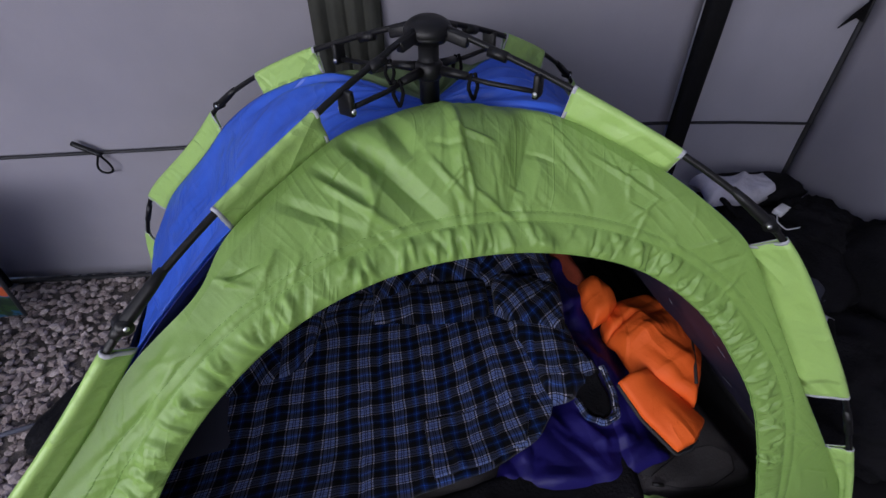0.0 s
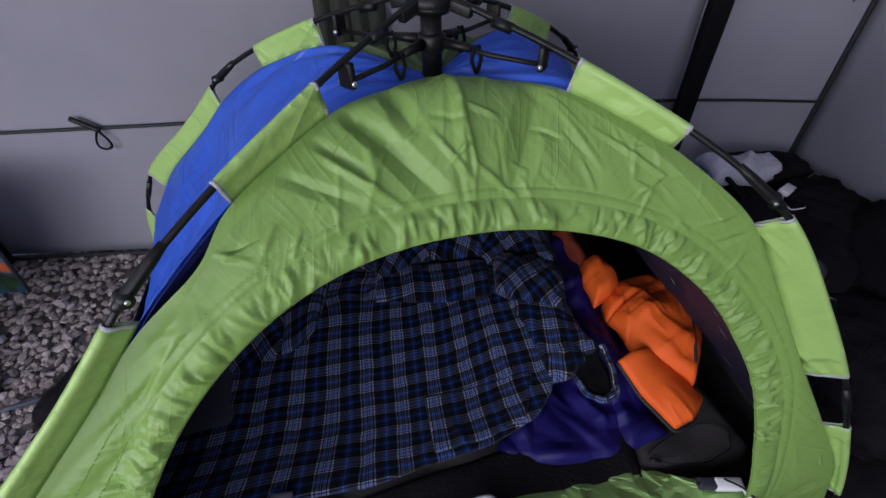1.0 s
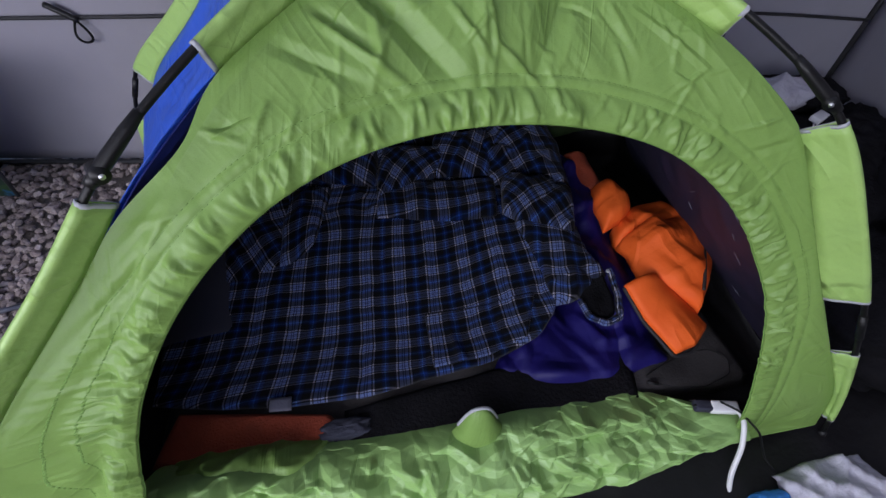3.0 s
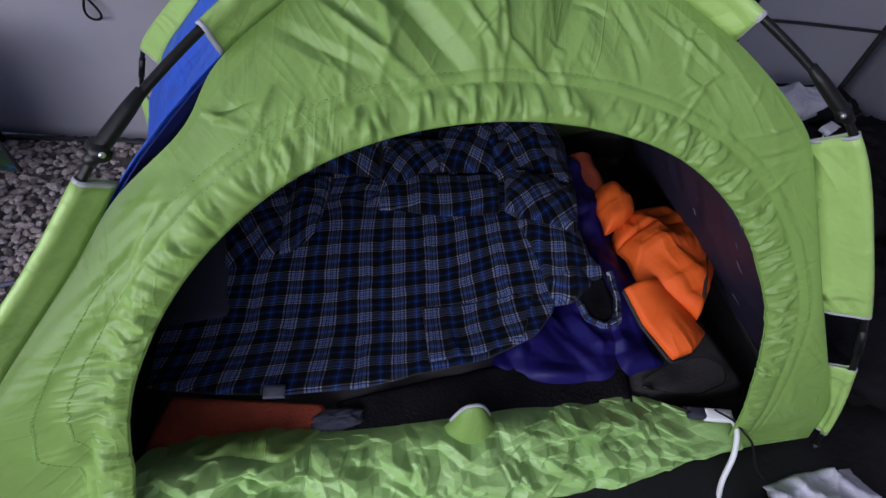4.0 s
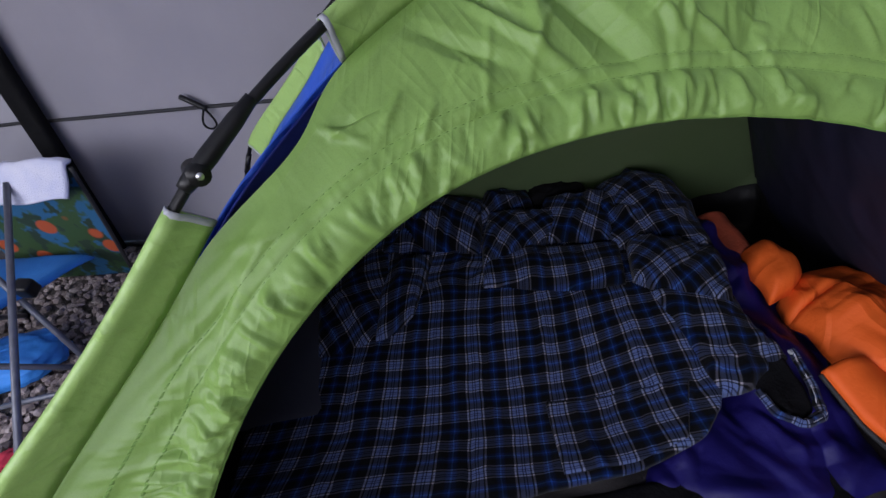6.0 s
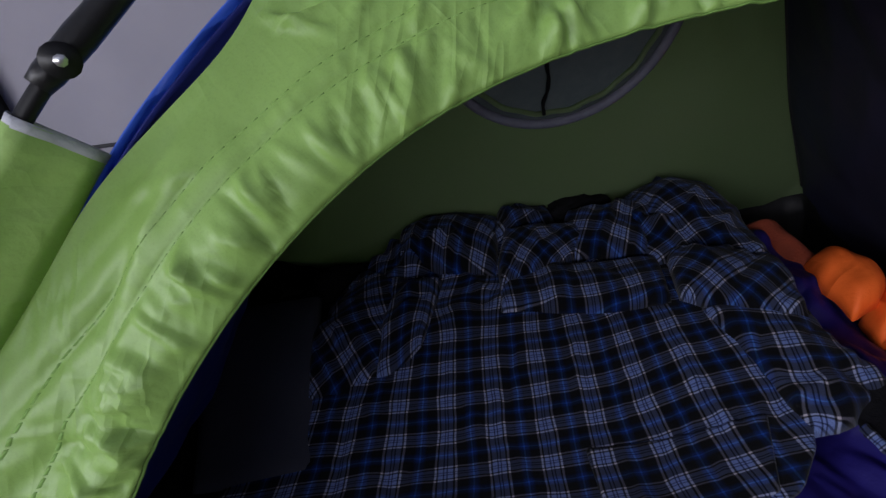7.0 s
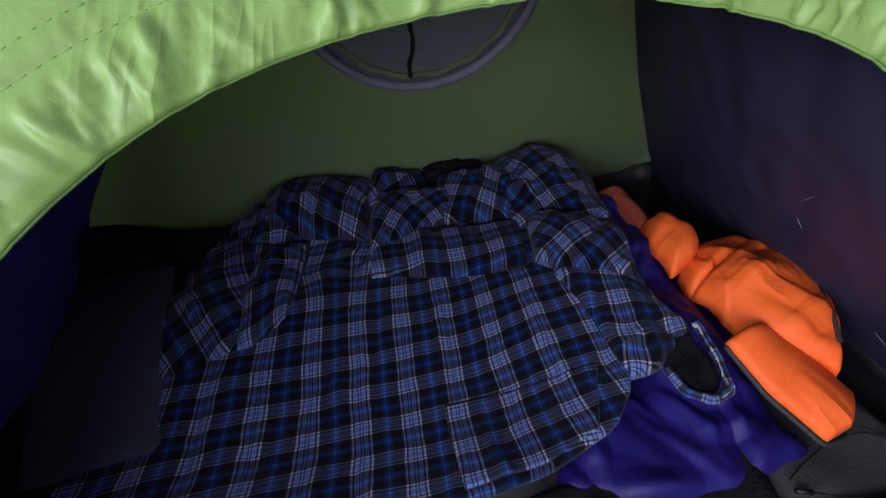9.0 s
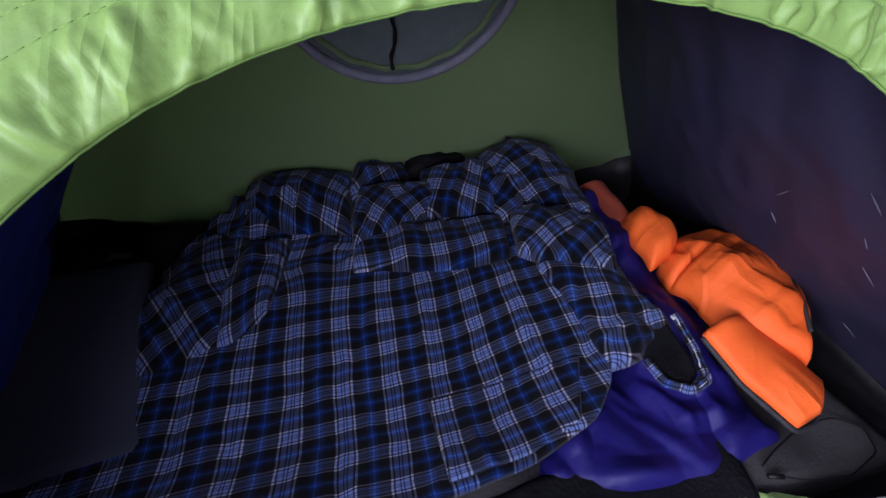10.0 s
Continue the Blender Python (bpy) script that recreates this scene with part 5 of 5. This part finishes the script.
white = [(0.73, -0.62, 0.14), (0.742, -0.64, 0.145), (0.735, -0.67, 0.14), (0.72, -0.715, 0.10), (0.68, -0.765, 0.05), (0.64, -0.83, 0.02), (0.60, -0.95, 0.012), (0.58, -1.15, 0.012)]
tube("white_cable", smooth_path(white, 70, 4), 0.0072, WHITEPLASTIC, lead, "thick white cable", sides=10)
black = [(0.69, -0.605, 0.16), (0.725, -0.64, 0.165), (0.77, -0.695, 0.13), (0.80, -0.74, 0.05), (0.83, -0.80, 0.02)]
tube("black_cable", smooth_path(black, 40, 3), 0.0032, PLASTIC, lead, "thin black cable", sides=7)

# ---------------------------------------------------------------- outside, by the gazebo corner
mat = sheet("black_tarpaulin", ([(-0.3, -1.25), (0.8, -1.3), (1.72, -1.25)], [(0.9, 0.62), (1.45, 0.54), (1.66, 0.5)], [(-0.3, -1.25), (0.2, -0.72), (1.0, -0.6), (0.9, 0.62)], [(1.72, -1.25), (1.7, -0.4), (1.66, 0.5)]),
            lambda x, y, u, v: 0.024 + 0.012 * n3(x * 3, y * 3, 4) + 0.012 * ridge(x * 3, y * 3, 2), TUB, nu=70, nv=70, thick=0.003, roll=0.02, drop=0.015)
tagged(mat, "black tarpaulin spread on the gravel beside the tent", "tarpaulin")

duffel = empty("duffel_bag", "large black duffel bag slumped in the gazebo corner", "bag")
lump("body", (1.40, 0.22, 0.22), (0.26, 0.40, 0.215), BLACKCLOTH, duffel, rough=0.10, seed=2.0, turn=0.15, crease=0.04, nu=70, nv=40)
tube("handle", smooth_path([(1.28, 0.40, 0.42), (1.25, 0.42, 0.47), (1.27, 0.33, 0.485), (1.30, 0.25, 0.44)], 30, 2), 0.011, WEBBING, duffel, "black webbing handle", sides=8)
side_pocket = lump("pocket", (1.30, 0.02, 0.30), (0.15, 0.17, 0.10), PADCLOTH, duffel, "dark navy pocket", rough=0.1, seed=7.0)
holdall = empty("holdall", "black holdall beside the tent", "bag")
lump("body", (1.36, -0.38, 0.17), (0.24, 0.30, 0.165), BLACKCLOTH, holdall, rough=0.13, seed=9.0, turn=-0.2, crease=0.05, nu=64, nv=36)
tube("strap", smooth_path([(1.18, -0.5, 0.22), (1.2, -0.35, 0.33), (1.32, -0.22, 0.33)], 24, 2), 0.012, WEBBING, holdall, sides=8)
pack = empty("backpack", "black backpack standing against the gazebo wall", "backpack")
lump("body", (1.52, 0.44, 0.235), (0.22, 0.10, 0.235), BLACKCLOTH, pack, rough=0.08, seed=5.0, turn=TURN_G, crease=0.03)
lump("lid", (1.50, 0.42, 0.45), (0.21, 0.10, 0.055), BLACKCLOTH, pack, "black top lid", rough=0.12, seed=8.0, turn=TURN_G)
clothes = sheet("pale_clothes", ([(1.22, 0.34), (1.38, 0.31), (1.52, 0.33)], [(1.24, 0.50), (1.40, 0.49), (1.56, 0.45)], [(1.22, 0.34), (1.24, 0.50)], [(1.52, 0.33), (1.56, 0.45)]),
                lambda x, y, u, v: 0.485 + 0.03 * math.sin(math.pi * v) + 0.03 * ridge(x * 7, y * 7, 4) + 0.012 * crumple(x, y, 4.0, 0.1), PALECLOTH, nu=60, nv=40, thick=0.006, roll=0.03, drop=0.05)
tagged(clothes, "crumpled pale grey clothes piled on black bags", "clothes")
tall = lump("black_rucksack", (1.66, -0.10, 0.28), (0.12, 0.20, 0.28), BLACKCLOTH, rough=0.1, seed=13.0, crease=0.03)
tagged(tall, "tall black rucksack against the gazebo side wall", "bag")
peak = lump("black_jacket", (1.60, 0.16, 0.40), (0.13, 0.16, 0.09), BLACKCLOTH, rough=0.25, seed=15.0, crease=0.06)
tagged(peak, "black jacket thrown over the bags", "clothing")

adapter = empty("usb_charger", "white plug-in charger with short cable on a black bag", "charger")
box("charger_body", (0.075, 0.04, 0.022), pose(1.475, 0.235, 0.462, 6, 0, 24), WHITEPLASTIC, adapter, bevel=0.006)
tube("charger_cable", smooth_path([(1.44, 0.215, 0.458), (1.415, 0.185, 0.45), (1.42, 0.14, 0.44), (1.48, 0.135, 0.445), (1.54, 0.17, 0.452)], 40, 3), 0.0028, WHITEPLASTIC, adapter, "thin white cable", sides=6)
tube("charger_tip", [(1.535, 0.167, 0.452), (1.56, 0.187, 0.456)], 0.006, WHITEPLASTIC, adapter, "white cable tip", sides=8)

wrap = sheet("plastic_bag", ([(0.78, -0.92), (0.95, -0.93), (1.10, -0.91)], [(0.80, -0.79), (0.95, -0.77), (1.08, -0.78)], [(0.78, -0.92), (0.80, -0.79)], [(1.10, -0.91), (1.08, -0.78)]),
             lambda x, y, u, v: 0.05 + 0.03 * ridge(x * 9, y * 9, 3) + 0.02 * crumple(x, y, 8.0, 0.07), PALECLOTH, nu=44, nv=26, thick=0.003, roll=0.02, drop=0.03)
tagged(wrap, "crumpled pale grey plastic bag on the black tarpaulin", "bag")
pack2 = lump("blue_packet", (0.74, -0.86, 0.045), (0.07, 0.04, 0.025), CHAIRBLUE, rough=0.12, seed=17.0)
tagged(pack2, "small blue packet lying on the tarpaulin", "packet")
slip = sheet("white_paper", ([(1.22, -0.24), (1.34, -0.22)], [(1.20, -0.18), (1.32, -0.17)], [(1.22, -0.24), (1.20, -0.18)], [(1.34, -0.22), (1.32, -0.17)]),
             lambda x, y, u, v: 0.335 + 0.01 * n3(x * 9, y * 9, 2), PALECLOTH, nu=10, nv=8, thick=0.002, roll=0.01, drop=0.005)
tagged(slip, "scrap of pale paper on a black bag", "paper")

# ---------------------------------------------------------------- folding chair by the gazebo leg
chair = empty("folding_chair", "child's folding camp chair with blue jungle-print fabric", "chair")
legs = [((-1.523, -0.236, 0.01), (-1.78, 0.62, 0.60)), ((-1.60, 0.27, 0.01), (-1.93, 0.47, 0.52)), ((-2.12, -0.12, 0.01), (-2.12, 0.72, 0.60)),
        ((-2.10, 0.62, 0.01), (-1.80, 0.20, 0.36)), ((-1.62, 0.27, 0.02), (-2.10, 0.10, 0.33))]
for a, b in legs:
    leg_ob = tube("leg", [Vector(a), Vector(a).lerp(Vector(b), 0.5), Vector(b)], 0.0105, STEEL, chair, "grey steel tube leg", sides=12)
    tube("foot", [Vector(a) - Vector((0, 0, 0.006)), Vector(a) + Vector((0, 0, 0.03))], 0.016, PLASTIC, leg_ob, "black plastic foot", sides=12)
box("pivot", (0.05, 0.05, 0.06), pose(-1.705, 0.36, 0.335, 20, 10, 0), PLASTIC, chair, "black plastic pivot", bevel=0.01)
back = sheet("backrest", ([(-2.16, 0.80), (-1.90, 0.78), (-1.67, 0.76)], [(-2.10, 0.70), (-1.83, 0.67), (-1.555, 0.645)], [(-2.16, 0.80), (-2.10, 0.70)], [(-1.67, 0.76), (-1.555, 0.645)]),
             lambda x, y, u, v: 0.07 + 0.55 * v + 0.01 * n3(x * 5, v * 5, 2) , CHAIRPRINT, chair, "blue fabric printed with green leaves and orange fruit", nu=50, nv=50, thick=0.006, roll=0.001, drop=0)
tube("back_binding", smooth_path([(-1.555, 0.64, 0.622), (-1.61, 0.70, 0.345), (-1.672, 0.757, 0.07)], 20, 1), 0.008, PIPING, back, "black bound edge", sides=7)
sheet("seat", ([(-2.2, 0.20), (-1.95, 0.20), (-1.78, 0.22)], [(-2.16, 0.70), (-1.92, 0.72), (-1.72, 0.68)], [(-2.2, 0.20), (-2.16, 0.70)], [(-1.78, 0.22), (-1.72, 0.68)]),
      lambda x, y, u, v: 0.34 - 0.10 * v + 0.02 * n3(x * 4, y * 4, 6), CHAIRBLUE, chair, "bright blue fabric seat", nu=30, nv=30, thick=0.006)
towel = sheet("towel", ([(-2.15, 0.60), (-1.85, 0.585), (-1.575, 0.575)], [(-2.12, 0.72), (-1.83, 0.69), (-1.56, 0.665)], [(-2.15, 0.60), (-2.12, 0.72)], [(-1.575, 0.575), (-1.56, 0.665)]),
              lambda x, y, u, v: 0.535 + 0.105 * sstep(0, 0.8, v) + 0.012 * n3(x * 7, v * 3, 2) + 0.015 * ridge(x * 5, v, 3), TOWEL, nu=44, nv=24, thick=0.012, roll=0.02, drop=0.01)
tagged(towel, "white towel with blue edge draped over the camp chair", "towel")
bluebag = lump("blue_carry_bag", (-1.92, 0.30, 0.06), (0.19, 0.12, 0.06), CHAIRBLUE, rough=0.15, seed=19.0, turn=0.2, crease=0.05)
tagged(bluebag, "bright blue fabric carry bag lying on the gravel", "bag")
red = lump("red_bag", (-1.62, -0.12, 0.035), (0.07, 0.08, 0.035), REDCLOTH, rough=0.15, seed=21.0, crease=0.06)
tagged(red, "small red cloth bag on the gravel", "bag")
dark = lump("black_shoe_bag", (-1.30, 0.22, 0.04), (0.07, 0.16, 0.04), BLACKCLOTH, rough=0.2, seed=23.0, turn=-0.5, crease=0.06)
tagged(dark, "small black cloth bag on the gravel beside the tent", "bag")
rod = tube("ground_pole", [(-2.0, 0.10, 0.03), (-1.36, 0.20, 0.035)], 0.009, STEEL, sides=10)
tagged(rod, "grey steel pole lying on the gravel", "pole")

# ---------------------------------------------------------------- gravel
rng = np.random.default_rng(4)
bm = bmesh.new()
bmesh.ops.create_icosphere(bm, subdivisions=1, radius=1)
base = np.array([v.co[:] for v in bm.verts])
tris = np.array([[v.index for v in f.verts] for f in bm.faces])
bm.free()
allv, allf, count = [], [], 0
for x0, x1, y0, y1, number in ((-2.4, -0.85, -0.75, 1.1, 5200), (-1.1, -0.2, -1.2, -0.6, 900), (-2.4, -0.5, 1.1, 1.5, 500), (-3.6, -2.4, -3.4, 1.1, 2200), (-2.4, 1.9, -3.6, -1.2, 4200), (-2.4, -1.1, -1.2, -0.75, 500)):
    for _ in range(number):
        x, y = rng.uniform(x0, x1), rng.uniform(y0, y1)
        if x > -1.14 and abs(y) < 0.78:
            continue
        r = rng.uniform(0.009, 0.021)
        size = r * np.array([rng.uniform(0.8, 1.3), rng.uniform(0.7, 1.1), rng.uniform(0.5, 0.8)])
        shape = base * (1 + 0.22 * rng.standard_normal((len(base), 1)) * 0.6) * size
        a, b = rng.uniform(0, 6.28), rng.uniform(-0.5, 0.5)
        ca, sa, cb, sb = math.cos(a), math.sin(a), math.cos(b), math.sin(b)
        turn = np.array([[ca, -sa, 0], [sa, ca, 0], [0, 0, 1]]) @ np.array([[1, 0, 0], [0, cb, -sb], [0, sb, cb]])
        allv.append(shape @ turn.T + (x, y, r * rng.uniform(0.1, 0.75)))
        allf.append(tris + count)
        count += len(base)
gravel = mesh_ob("gravel", np.concatenate(allv).tolist(), np.concatenate(allf).tolist(), STONE_A, smooth=False)
tagged(gravel, "loose pinkish-grey gravel", "gravel", kind="stuff")
